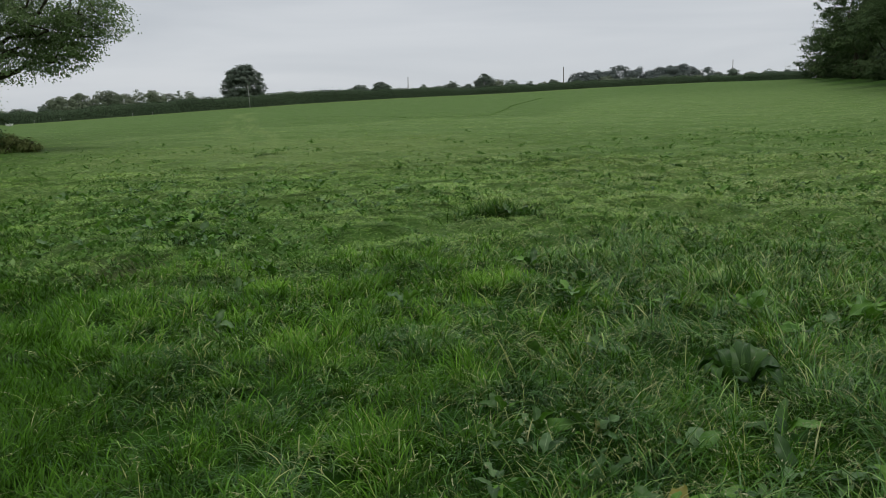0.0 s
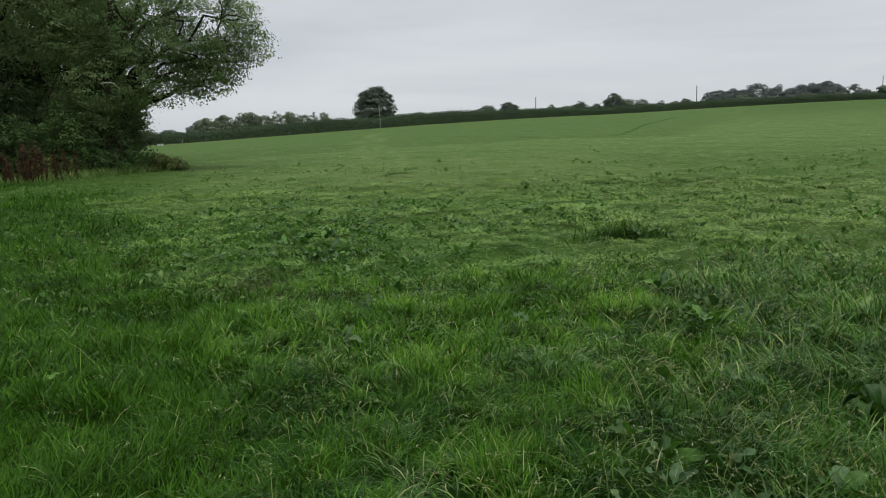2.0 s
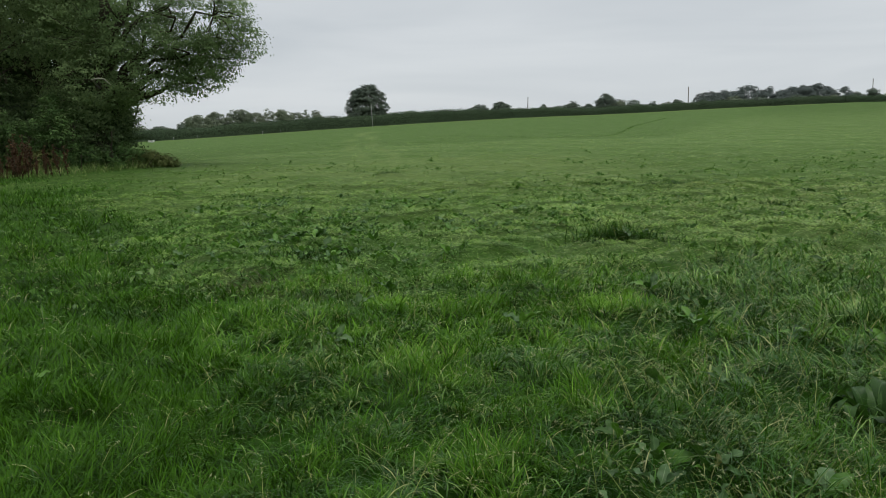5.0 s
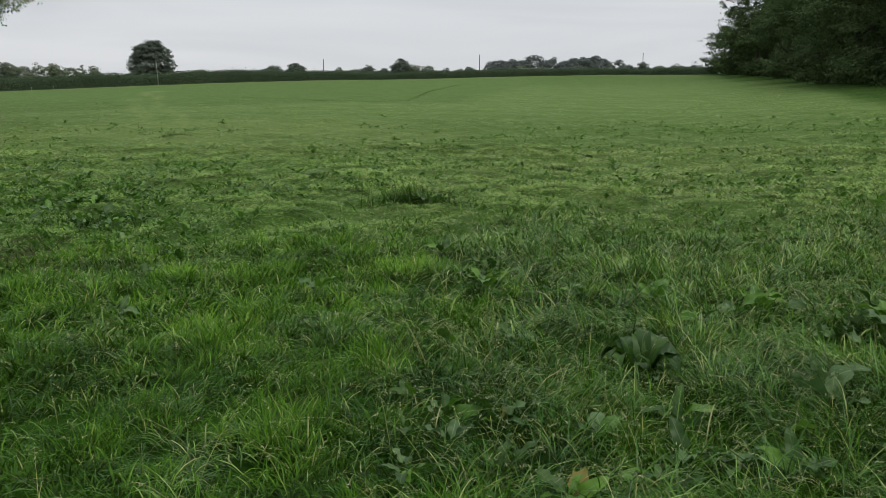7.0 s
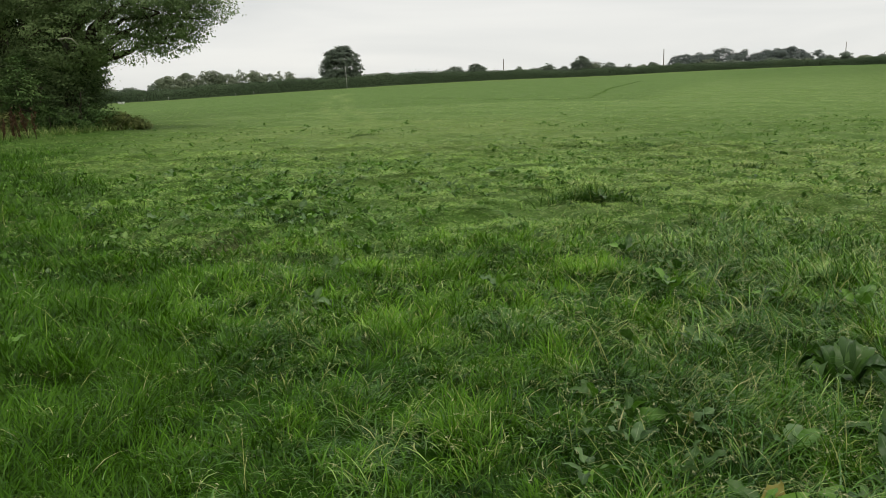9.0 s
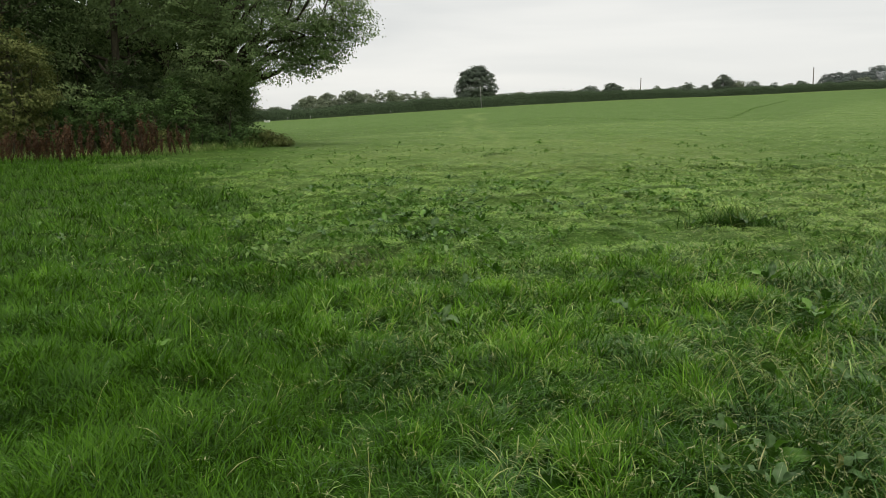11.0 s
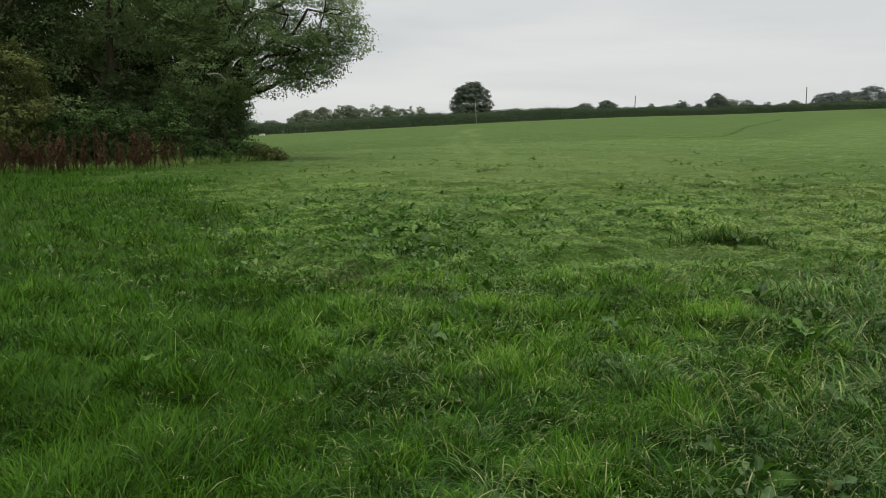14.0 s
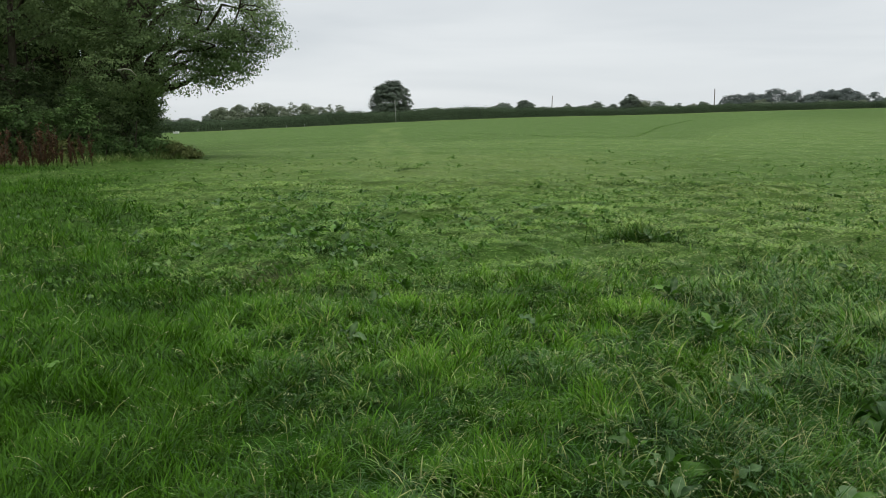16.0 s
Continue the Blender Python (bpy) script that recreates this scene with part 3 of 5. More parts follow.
# the tree that reaches out over the field from the corner of the copse
build_tree("field_maple", -22.3, 38.2, 14.0,
           [(0.6, 0.0, 9.4, 3.4, 3.2, 3.8), (2.4, -1.0, 7.4, 2.6, 2.4, 2.3), (4.9, -1.6, 6.9, 2.2, 1.5, 1.7), (6.8, -1.8, 6.9, 1.4, 1.0, 1.1),
            (6.0, -1.4, 8.6, 1.4, 1.0, 1.2), (4.2, -1.0, 10.6, 1.9, 1.3, 1.8), (5.5, -1.6, 5.3, 1.4, 1.2, 0.8), (6.3, -0.8, 5.2, 0.9, 0.9, 0.6), (4.4, -1.4, 4.6, 0.8, 0.8, 0.7), (3.6, -1.6, 4.0, 0.8, 0.8, 0.8),
            (5.0, -1.2, 4.4, 0.8, 0.8, 0.5), (3.3, -1.3, 3.6, 0.5, 0.5, 0.45), (4.3, -1.3, 3.9, 0.55, 0.5, 0.4), (5.6, -1.4, 4.0, 0.6, 0.5, 0.4), (6.6, -1.4, 4.6, 0.6, 0.5, 0.45), (7.3, -1.3, 5.5, 0.55, 0.5, 0.5), (7.9, -1.4, 6.2, 0.5, 0.5, 0.5), (2.8, -1.2, 6.0, 1.9, 1.6, 1.4), (2.8, -1.6, 5.0, 1.4, 1.3, 1.0), (-0.8, -1.3, 7.0, 1.8, 1.8, 1.8), (0.9, -1.6, 4.4, 2.0, 1.5, 1.6), (-0.3, -1.2, 2.0, 1.7, 1.3, 1.5),
            (1.1, -1.0, 2.4, 0.9, 0.9, 1.2), (0.2, 0.5, 12.4, 2.6, 2.4, 1.8)],
           "tall spreading tree with boughs drooping low over the field", bump=0.62, leaf=0.112, cover=0.225, dense=1.45, spray=0.17, girth=0.42,
           leaf_mat=LEAF_OAK, seed=21, limbs=14, twigs=140, droop=0.25, stray=0.16, inner=8,
           dead=[[(-21.3, 36.6, 4.3), (-20.10, 34.00, 4.46), (-19.88, 34.12, 4.53), (-19.67, 34.22, 4.50), (-19.46, 34.36, 4.25)]])
# the copse behind it
for k, (tx, ty, th, tw) in enumerate(((-27.5, 37.0, 15, 9), (-31.0, 33.5, 15, 9), (-34.5, 30.0, 14, 9), (-28.5, 43.0, 16, 10), (-35.0, 38.0, 16, 11), (-29.0, 45.5, 14, 8),
                                     (-33.0, 46.0, 17, 11), (-41.0, 42.0, 17, 11), (-41.0, 33.0, 16, 11), (-38.5, 27.0, 15, 10), (-34.5, 51.0, 16, 11))):
    # trees 0 and 3 take the lighter leaf, the others carry the painted shade
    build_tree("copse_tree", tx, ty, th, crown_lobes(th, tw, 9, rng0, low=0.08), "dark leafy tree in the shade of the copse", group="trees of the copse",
               bump=0.95, spray=0.26, leaf=0.17 if k < 3 else 0.32, cover=0.14 if k < 3 else 0.11, girth=0.30, leaf_mat=LEAF_OAK if k in (0, 3) else LEAF_COPSE_SHADE, seed=40 + k, limbs=8, twigs=40, droop=0.3)
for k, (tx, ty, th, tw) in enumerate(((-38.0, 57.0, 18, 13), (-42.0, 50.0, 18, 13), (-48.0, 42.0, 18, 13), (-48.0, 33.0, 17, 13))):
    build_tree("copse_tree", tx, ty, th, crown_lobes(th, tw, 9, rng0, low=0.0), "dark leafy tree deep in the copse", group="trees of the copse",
               bump=1.4, leaf=0.5, cover=0.24, girth=0.30, leaf_mat=LEAF_COPSE_SHADE, seed=52 + k, limbs=6, twigs=10)
for k, (tx, ty, th, tw, mat, lab) in enumerate((
        (-27.8, 30.0, 6.0, 4.4, LEAF_SALLOW, "olive-green sallow bush at the edge of the copse"),
        (-25.4, 33.8, 3.0, 3.0, LEAF_BRAMBLE, "fresh green elder bush under the trees"),
        (-22.6, 34.6, 3.5, 3.2, LEAF_BRAMBLE, "fresh green elder bush under the trees"),
        (-27.2, 31.6, 2.2, 3.0, LEAF_BRAMBLE, "low bramble bush under the trees"),
        (-21.2, 36.6, 3.0, 3.0, LEAF_EDGE, "dark bush at the foot of the spreading tree"),
        (-26.0, 35.5, 4.6, 4.0, LEAF_EDGE, "dark bush in the shade of the copse"),
        (-29.5, 34.0, 5.0, 4.5, LEAF_EDGE, "dark bush in the shade of the copse"),
        (-24.2, 39.6, 4.0, 4.0, LEAF_EDGE, "dark bush in the shade of the copse"),
        (-33.0, 31.0, 5.0, 5.0, LEAF_EDGE, "dark bush in the shade of the copse"),
        (-28.0, 40.0, 5.0, 5.5, LEAF_EDGE, "dark bush in the shade of the copse"),
        (-33.0, 37.0, 5.5, 6.0, LEAF_EDGE, "dark bush in the shade of the copse"),
        (-28.5, 46.0, 5.0, 5.0, LEAF_EDGE, "dark bush in the shade of the copse"))):
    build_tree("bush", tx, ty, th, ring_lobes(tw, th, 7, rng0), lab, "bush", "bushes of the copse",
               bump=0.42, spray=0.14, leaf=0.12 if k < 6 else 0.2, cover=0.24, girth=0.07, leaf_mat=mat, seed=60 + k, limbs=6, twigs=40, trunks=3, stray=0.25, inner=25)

# the wood along the far side
for k, (az, d, th, tw) in enumerate(((-24.0, 205, 9.5, 10), (-24.9, 190, 13.5, 11), (-26.0, 165, 19, 13), (-28.0, 140, 20, 13), (-29.6, 112, 19, 12), (-31.6, 94, 18, 11),
                                     (-34.0, 83, 18, 11), (-36.6, 77, 17, 11), (-39.4, 70, 16, 10), (-43.0, 64, 16, 11), (-47.0, 60, 16, 11),
                                     (-30.6, 140, 24, 14), (-34.5, 108, 23, 14), (-39.0, 96, 22, 13), (-27.2, 172, 25, 15), (-32.6, 122, 25, 15), (-36.8, 104, 24, 14), (-42.5, 88, 22, 14))):
    tx, ty = at_bearing(az, d)
    back = k > 10
    build_tree("woodland_tree", tx, ty, th, crown_lobes(th, tw, 10, rng0, low=0.02), "dense dark tree standing in the edge of the wood", group="trees of the wood",
               bump=1.9 if back else 1.35, leaf=0.75 if back else 0.5 if az < -42 else 0.38 if d > 120 else 0.27, cover=0.19, ruffle=0.35, dense=1.0 if back else 1.35, girth=0.38, leaf_mat=LEAF_EDGE, seed=100 + k, limbs=7, twigs=20, stray=0.10, spray=0.0 if back else 0.36,
               dead=[[(45.6, 74.6, 9.0), (43.8, 72.7, 9.4), (44.1, 72.5, 9.7), (44.5, 72.2, 9.8), (44.8, 72.1, 9.4)]] if k == 5 else ())
WOOD_BUSHES = [(-24.3, 204, 4.0, 7.0, LEAF_EDGE), (-38.6, 57, 5.0, 4.6, LEAF_SALLOW), (-41.2, 50, 4.6, 5.0, LEAF_SALLOW), (-45.5, 47, 4.4, 5.0, LEAF_SALLOW)]
for az, d in ((-25.2, 185), (-25.9, 168), (-26.8, 148), (-27.9, 132), (-29.2, 108), (-30.6, 92), (-32.2, 85), (-33.8, 77), (-35.4, 71), (-37.0, 66)):
    WOOD_BUSHES += [(az, d + 4, 3.2, 6.0, LEAF_EDGE)]
for k, (az, d, th, tw, mat) in enumerate(WOOD_BUSHES):
    tx, ty = at_bearing(az, d)
    sallow = mat is LEAF_SALLOW
    build_tree("bush", tx, ty, th, ring_lobes(tw, th, 8, rng0), "olive-brown willow bush at the edge of the wood" if sallow else "dark bush under the trees of the wood", "bush", "bushes of the wood",
               bump=0.5 if sallow else 0.9, leaf=0.17 if sallow else 0.30, cover=0.24 if sallow else 0.2, girth=0.08, leaf_mat=mat, seed=140 + k, limbs=6, twigs=30, trunks=3, stray=0.25 if sallow else 0.1, spray=0.16 if sallow else 0.3)


def build_strip(name, label, category, points, height, thick, count, leaf, material, seed):
    """A run of dense growth along a line: solid dark core that shuts out the sky, foliage with an uneven top. height:
    metres at a distance along it.
    """
    rng = np.random.default_rng(seed)
    pts = np.array(points, float)
    reach = np.concatenate([[0], np.cumsum(np.linalg.norm(np.diff(pts, axis=0), axis=1))])
    ob = thing(name, pts[0, 0], pts[0, 1], gz(pts[0, 0], pts[0, 1]), label, category)

    def on_line(u):
        p = np.stack([np.interp(u, reach, pts[:, 0]), np.interp(u, reach, pts[:, 1])], -1)
        w = np.stack([np.interp(u + 0.5, reach, pts[:, 0]) - np.interp(u - 0.5, reach, pts[:, 0]), np.interp(u + 0.5, reach, pts[:, 1]) - np.interp(u - 0.5, reach, pts[:, 1])], -1)
        w = unit(w)
        return p, np.stack([-w[:, 1], w[:, 0]], -1)

    prof = np.array([(-0.45, -0.1), (-0.5, 0.6), (-0.3, 1.0), (0.3, 1.0), (0.5, 0.6), (0.45, -0.1)])
    u = rng.uniform(0, reach[-1], count)
    tall = height(u)
    run = prof * np.array([thick, float(tall.mean())])
    along = np.concatenate([[0], np.cumsum(np.hypot(*np.diff(run, axis=0).T))])
    at = rng.uniform(0, along[-1], count)
    leg = np.clip(np.searchsorted(along, at) - 1, 0, len(run) - 2)
    off, h = np.interp(at, along, prof[:, 0]), np.maximum(np.interp(at, along, prof[:, 1]), 0.0)
    slope = np.diff(run, axis=0)[leg]
    away = unit(np.stack([-slope[:, 1], slope[:, 0]], -1))        # out of the growth, across and up
    proud = np.abs(rng.normal(size=count)) * 0.09 * thick ** 0.5 + 0.02
    P, side = on_line(u)
    foot = land(P[:, 0], P[:, 1])
    P = P + (off * thick + away[:, 0] * proud)[:, None] * side
    shoots = (rng.uniform(0, 1, count) < 0.03) * (h > 0.9) * rng.uniform(0, 0.22, count) * tall
    pos = np.stack([P[:, 0], P[:, 1], foot + 0.05 + h * tall * 0.88 + away[:, 1] * proud + shoots], -1)
    face = np.concatenate([side * away[:, :1], away[:, 1:]], 1) + np.array([0, 0, 0.25])
    v, q, t = turned_leaves(pos - np.array(ob.location), unit(unit(face) + 0.38 * rng.normal(size=(count, 3))), leaf, rng, 0.75)
    part("foliage", mesh_of("foliage", v, q, t, material), ob)
    k = np.arange(0, reach[-1], 1.5)
    C, side = on_line(k)
    z, top = land(C[:, 0], C[:, 1]), height(k) * 0.86
    rings = np.stack([np.concatenate([C + off * thick * side, (z + up * top)[:, None]], 1) for off, up in prof], 1)
    m = len(prof)
    i, j = np.meshgrid(np.arange(len(k) - 1), np.arange(m - 1), indexing="ij")
    quads = np.stack([i * m + j, (i + 1) * m + j, (i + 1) * m + j + 1, i * m + j + 1], -1).reshape(-1, 4)
    part("core", mesh_of("core", rings.reshape(-1, 3) - np.array(ob.location), quads, (), TWIG), ob)


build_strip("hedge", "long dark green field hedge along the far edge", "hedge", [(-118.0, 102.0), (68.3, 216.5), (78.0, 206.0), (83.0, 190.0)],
            lambda u: 1.05 + 0.60 * value_noise(u, u * 0, 9.0, 2) + 0.45 * value_noise(u, u * 0, 2.3, 6) + 0.45 * (1 - step(110, 150, u)), 1.0, 70000, 0.23, LEAF_HEDGE_HAZE, 7)
# added runs whose solid cores close sky gaps in wood and copse
build_strip("wood_undergrowth", "dark tangled undergrowth along the edge of the wood", "undergrowth", [at_bearing(*p) for p in ((-24.3, 216), (-26.5, 176), (-29, 128), (-32, 100), (-36, 84), (-40, 76), (-47, 68))],
            lambda u: 4.2 + 2.5 * value_noise(u, u * 0, 7.0, 2) + 1.0 * value_noise(u, u * 0, 2.3, 6), 2.0, 16000, 0.5, LEAF_EDGE, 8)
build_strip("wood_thicket", "dense dark thicket of young trees deep in the wood", "thicket", [at_bearing(*p) for p in ((-26.2, 200), (-29, 160), (-32, 132), (-36, 112), (-40, 100), (-47, 90))],
            lambda u: 13.0 + 3.0 * value_noise(u, u * 0, 7.0, 2) + 1.5 * value_noise(u, u * 0, 2.3, 6), 4.0, 9000, 0.9, LEAF_EDGE, 18)
build_strip("copse_undergrowth", "dark tangled undergrowth inside the copse", "undergrowth", [(-39.0, 27.0), (-32.0, 33.0), (-26.5, 38.6), (-24.5, 41.0)],
            lambda u: 2.4 + 1.6 * value_noise(u, u * 0, 4.0, 2) + 0.6 * value_noise(u, u * 0, 1.5, 6), 1.2, 9000, 0.28, LEAF_EDGE, 9)
build_strip("copse_thicket", "low dark thicket of young trees behind the copse", "thicket", [(-64.0, 38.0), (-50.0, 58.0), (-43.0, 64.0)],
            lambda u: 5.5 + 2.0 * value_noise(u, u * 0, 6.0, 2) + 1.5 * value_noise(u, u * 0, 2.0, 6), 3.0, 4000, 0.6, LEAF_EDGE, 19)
build_strip("copse_undergrowth", "dark tangled undergrowth at the back of the copse", "undergrowth", [(-52.0, 34.0), (-41.0, 47.0), (-33.0, 55.0), (-29.5, 52.0)],
            lambda u: 5.0 + 2.5 * value_noise(u, u * 0, 5.0, 2) + 1.0 * value_noise(u, u * 0, 1.5, 6), 2.0, 10000, 0.6, LEAF_EDGE, 10)

# trees beyond the hedge: shape, bearing, distance, rise of the top and width in degrees
FAR = (("oak", 13.2, 235, 4.17, 2.62), ("b", 25.3, 330, 1.65, 0.75), ("b", 24.1, 215, 2.10, 1.7), ("b", 23.2, 230, 2.34, 1.5), ("b", 21.8, 230, 2.51, 1.8), ("b", 20.6, 240, 2.30, 1.5),
       ("s", 19.7, 220, 2.58, 0.7), ("b", 18.8, 215, 2.55, 1.2), ("b", 17.9, 240, 2.22, 1.4), ("s", 17.4, 220, 2.55, 0.8), ("s", 16.5, 220, 2.50, 0.9), ("b", 15.4, 220, 1.95, 1.6),
       ("b", 28.2, 165, 1.35, 2.2), ("b", 30.0, 160, 1.5, 2.6), ("b", 26.6, 260, 1.35, 1.6), ("b", 10.1, 250, 2.40, 1.6), ("b", 9.2, 260, 2.40, 1.1))
FAR += (("b", 5.6, 300, 2.84, 1.8), ("oak", 4.1, 300, 3.04, 1.6), ("b", 1.2, 320, 2.72, 1.6), ("b", 0.2, 300, 2.70, 1.4), ("oak", -0.7, 330, 3.00, 1.2), ("b", -1.8, 300, 2.74, 1.3), ("oak", -2.9, 330, 3.45, 1.45),
        ("b", -3.8, 330, 3.05, 1.3), ("b", -4.7, 300, 3.05, 1.1), ("b", -5.8, 280, 2.82, 0.9), ("b", -6.8, 300, 2.82, 1.0), ("b", -7.8, 320, 2.98, 1.3))
FAR += (("w", -9.5, 400, 3.36, 1.6), ("w", -10.5, 410, 3.50, 2.0), ("w", -11.8, 420, 3.68, 2.1), ("w", -13.2, 410, 3.58, 2.1), ("w", -14.6, 430, 3.62, 2.1), ("w", -15.9, 410, 3.68, 2.0), ("w", -17.3, 400, 3.48, 1.5),
        ("b", -11.0, 300, 3.10, 2.1), ("b", -12.7, 300, 2.98, 1.8), ("b", -14.7, 300, 3.02, 2.0), ("b", -16.4, 310, 3.0, 1.6), ("b", -18.2, 300, 3.15, 1.1), ("b", -19.0, 300, 3.32, 0.7), ("b", -20.0, 320, 3.12, 1.5),
        ("b", -21.2, 330, 3.16, 1.7), ("b", -22.3, 320, 3.10, 1.7))


def far_tree(k, shape, az, d, rise, wide):
    tx, ty = at_bearing(az, d)
    th, tw = EYE + d * math.tan(radians(rise)) - gz(tx, ty) + 0.3, d * radians(wide) * (1.22 if shape == "w" else 1.0)
    rng = np.random.default_rng(300 + k)
    if shape == "oak":
        big = az > 10
        # a broad, even dome, widest below the middle, on a short trunk
        lobes = [(0, 0, th * 0.60, tw * 0.30, tw * 0.30, th * 0.34)] + [(math.cos(a) * tw * q, math.sin(a) * tw * q, th * h, tw * z, tw * z, th * z * 0.9)
                 for q, h, z, m in ((0.34, 0.37, 0.15, 9), (0.33, 0.55, 0.17, 9), (0.26, 0.71, 0.16, 7), (0.12, 0.83, 0.14, 4)) for a in (6.283 * (i + h) / m for i in range(m))]
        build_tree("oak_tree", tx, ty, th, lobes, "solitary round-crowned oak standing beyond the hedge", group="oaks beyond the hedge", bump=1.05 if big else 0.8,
                   leaf=0.40 if big else 0.55, cover=0.40, ruffle=0.25, dense=1.8, stray=0.04, spray=0.32, girth=0.45, leaf_mat=LEAF_FAR_HAZE, seed=300 + k, limbs=10, twigs=60, sink=0.3, inner=24)
    elif shape == "s":
        lobes = [(rng.uniform(-0.3, 0.3) * tw, rng.uniform(-0.3, 0.3) * tw, th * f, tw * 0.24, tw * 0.24, th * 0.13) for f in (0.4, 0.52, 0.64, 0.76, 0.86)]
        build_tree("young_tree", tx, ty, th, lobes, "thin open-crowned young tree beyond the hedge", group="young trees beyond the hedge", bump=0.5, leaf=0.40, cover=0.4,
                   girth=0.14, leaf_mat=LEAF_PALE_HAZE, seed=300 + k, limbs=5, twigs=20, sink=0.3, inner=4, stray=0.3)
    else:
        wood = shape == "w"
        lobes = [(0, 0, th * 0.55, tw * 0.40, tw * 0.40, th * 0.44)] + [(math.cos(a) * tw * 0.28, math.sin(a) * tw * 0.28, th * h, tw * 0.24, tw * 0.24, th * 0.20)
                 for a, h in ((6.283 * (i + rng.uniform(-0.3, 0.3)) / 7, rng.uniform(0.35, 0.76)) for i in range(7))]
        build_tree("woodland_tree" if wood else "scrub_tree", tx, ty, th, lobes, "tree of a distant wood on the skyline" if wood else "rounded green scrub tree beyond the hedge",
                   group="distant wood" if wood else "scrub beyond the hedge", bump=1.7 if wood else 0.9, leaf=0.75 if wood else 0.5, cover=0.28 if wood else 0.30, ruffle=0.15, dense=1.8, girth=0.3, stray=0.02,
                   leaf_mat=LEAF_DISTANT_HAZE if wood else (LEAF_PALE_HAZE if k % 3 == 0 or 15 < az < 25 else LEAF_FAR_HAZE), seed=300 + k, limbs=5, twigs=10, sink=0.3, inner=70)


for k, row in enumerate(FAR):
    far_tree(k, *row)


# ---- grass ----
def blades(x, y, length, width, lean, heading, dryness, rng, segments, chance=None, curl=0.0):
    """Bent, tapering grass blades. lean: from 0, upright, to 1, arched right over."""
    n = len(x)
    z = ground_z(x, y) - 0.006
    s = np.linspace(0, 1, segments + 1)
    # the blade's slope turns from its root angle to its tip angle
    root, tip = 0.15 + 0.75 * lean, 0.45 + 2.2 * lean + curl
    ang = root[:, None] + (tip - root)[:, None] * s[None, :-1] + (0.5 / segments) * (tip - root)[:, None]
    piece = (length / segments)[:, None]
    reach = np.concatenate([np.zeros((n, 1)), np.cumsum(np.sin(ang) * piece, 1)], 1)
    rise = np.concatenate([np.zeros((n, 1)), np.cumsum(np.cos(ang) * piece, 1)], 1)
    hx, hy = np.cos(heading), np.sin(heading)
    cx, cy, cz = x[:, None] + reach * hx[:, None], y[:, None] + reach * hy[:, None], z[:, None] + np.maximum(rise, 0.008)
    turn = heading + math.pi / 2 + rng.normal(size=n) * 0.6
    wx, wy = np.cos(turn) * width * 0.5, np.sin(turn) * width * 0.5
    taper = np.interp(np.linspace(0, 1, segments + 1)[:-1], [0, 0.3, 0.6, 0.85], [0.8, 1.0, 0.8, 0.45]) if segments > 1 else np.array([1.0])
    cols, tone = [], []
    chance = rng.uniform(0, 1, n) if chance is None else chance
    for k in range(segments):
        for sign in (-1, 1):
            cols.append(np.stack([cx[:, k] + sign * wx * taper[k], cy[:, k] + sign * wy * taper[k], cz[:, k]], -1))
            tone.append(np.stack([chance, np.full(n, s[k]), dryness], -1))
    cols.append(np.stack([cx[:, -1], cy[:, -1], cz[:, -1]], -1))
    tone.append(np.stack([chance, np.ones(n), dryness], -1))
    per = 2 * segments + 1
    verts, tone = np.stack(cols, 1).reshape(-1, 3), np.stack(tone, 1).reshape(-1, 3)
    b = np.arange(n)[:, None] * per
    quads = np.concatenate([b + np.array([[2 * k, 2 * k + 1, 2 * k + 3, 2 * k + 2]]) for k in range(segments - 1)]) if segments > 1 else np.zeros((0, 4), int)
    tris = b + np.array([[per - 3, per - 2, per - 1]])
    return verts, quads, tris, tone


def scatter(count, r0, r1, az0, az1, power, rng):
    """Places in a sector, thinning out with distance."""
    u = rng.uniform(0, 1, count)
    r = (r0 ** power + u * (r1 ** power - r0 ** power)) ** (1 / power)
    az = np.radians(rng.uniform(az0, az1, count))
    return -np.sin(az) * r, np.cos(az) * r


def flow(x, y):
    """The way the grass is laid over, turning from tussock to tussock."""
    return 2 * math.pi * (1.6 * value_noise(x, y, 0.55, 41) + 0.8 * value_noise(x, y, 0.22, 42))


def grass_sheet(name, label, parts, material):
    vs, qs, ts, cs, n = [], [], [], [], 0
    for v, q, t, c in parts:
        vs.append(v), qs.append(q + n), ts.append(t + n), cs.append(c)
        n += len(v)
    ob = new(name, mesh_of(name, np.concatenate(vs), np.concatenate(qs), np.concatenate(ts), material, np.concatenate(cs)))
    return tagged(ob, label, "grass", kind="stuff")


def clump(x, y):
    """Light and dark tufts of a hand's width, from 0 to 1, growing coarser with distance."""
    near = value_noise(x, y, 0.15, 61) * 0.65 + value_noise(x, y, 0.33, 62) * 0.35
    wide = value_noise(x, y, 0.30, 63) * 0.65 + value_noise(x, y, 0.62, 64) * 0.35
    f = step(4, 9, np.hypot(x, y))
    return step(0.36, 0.64, near * (1 - f) + wide * f)


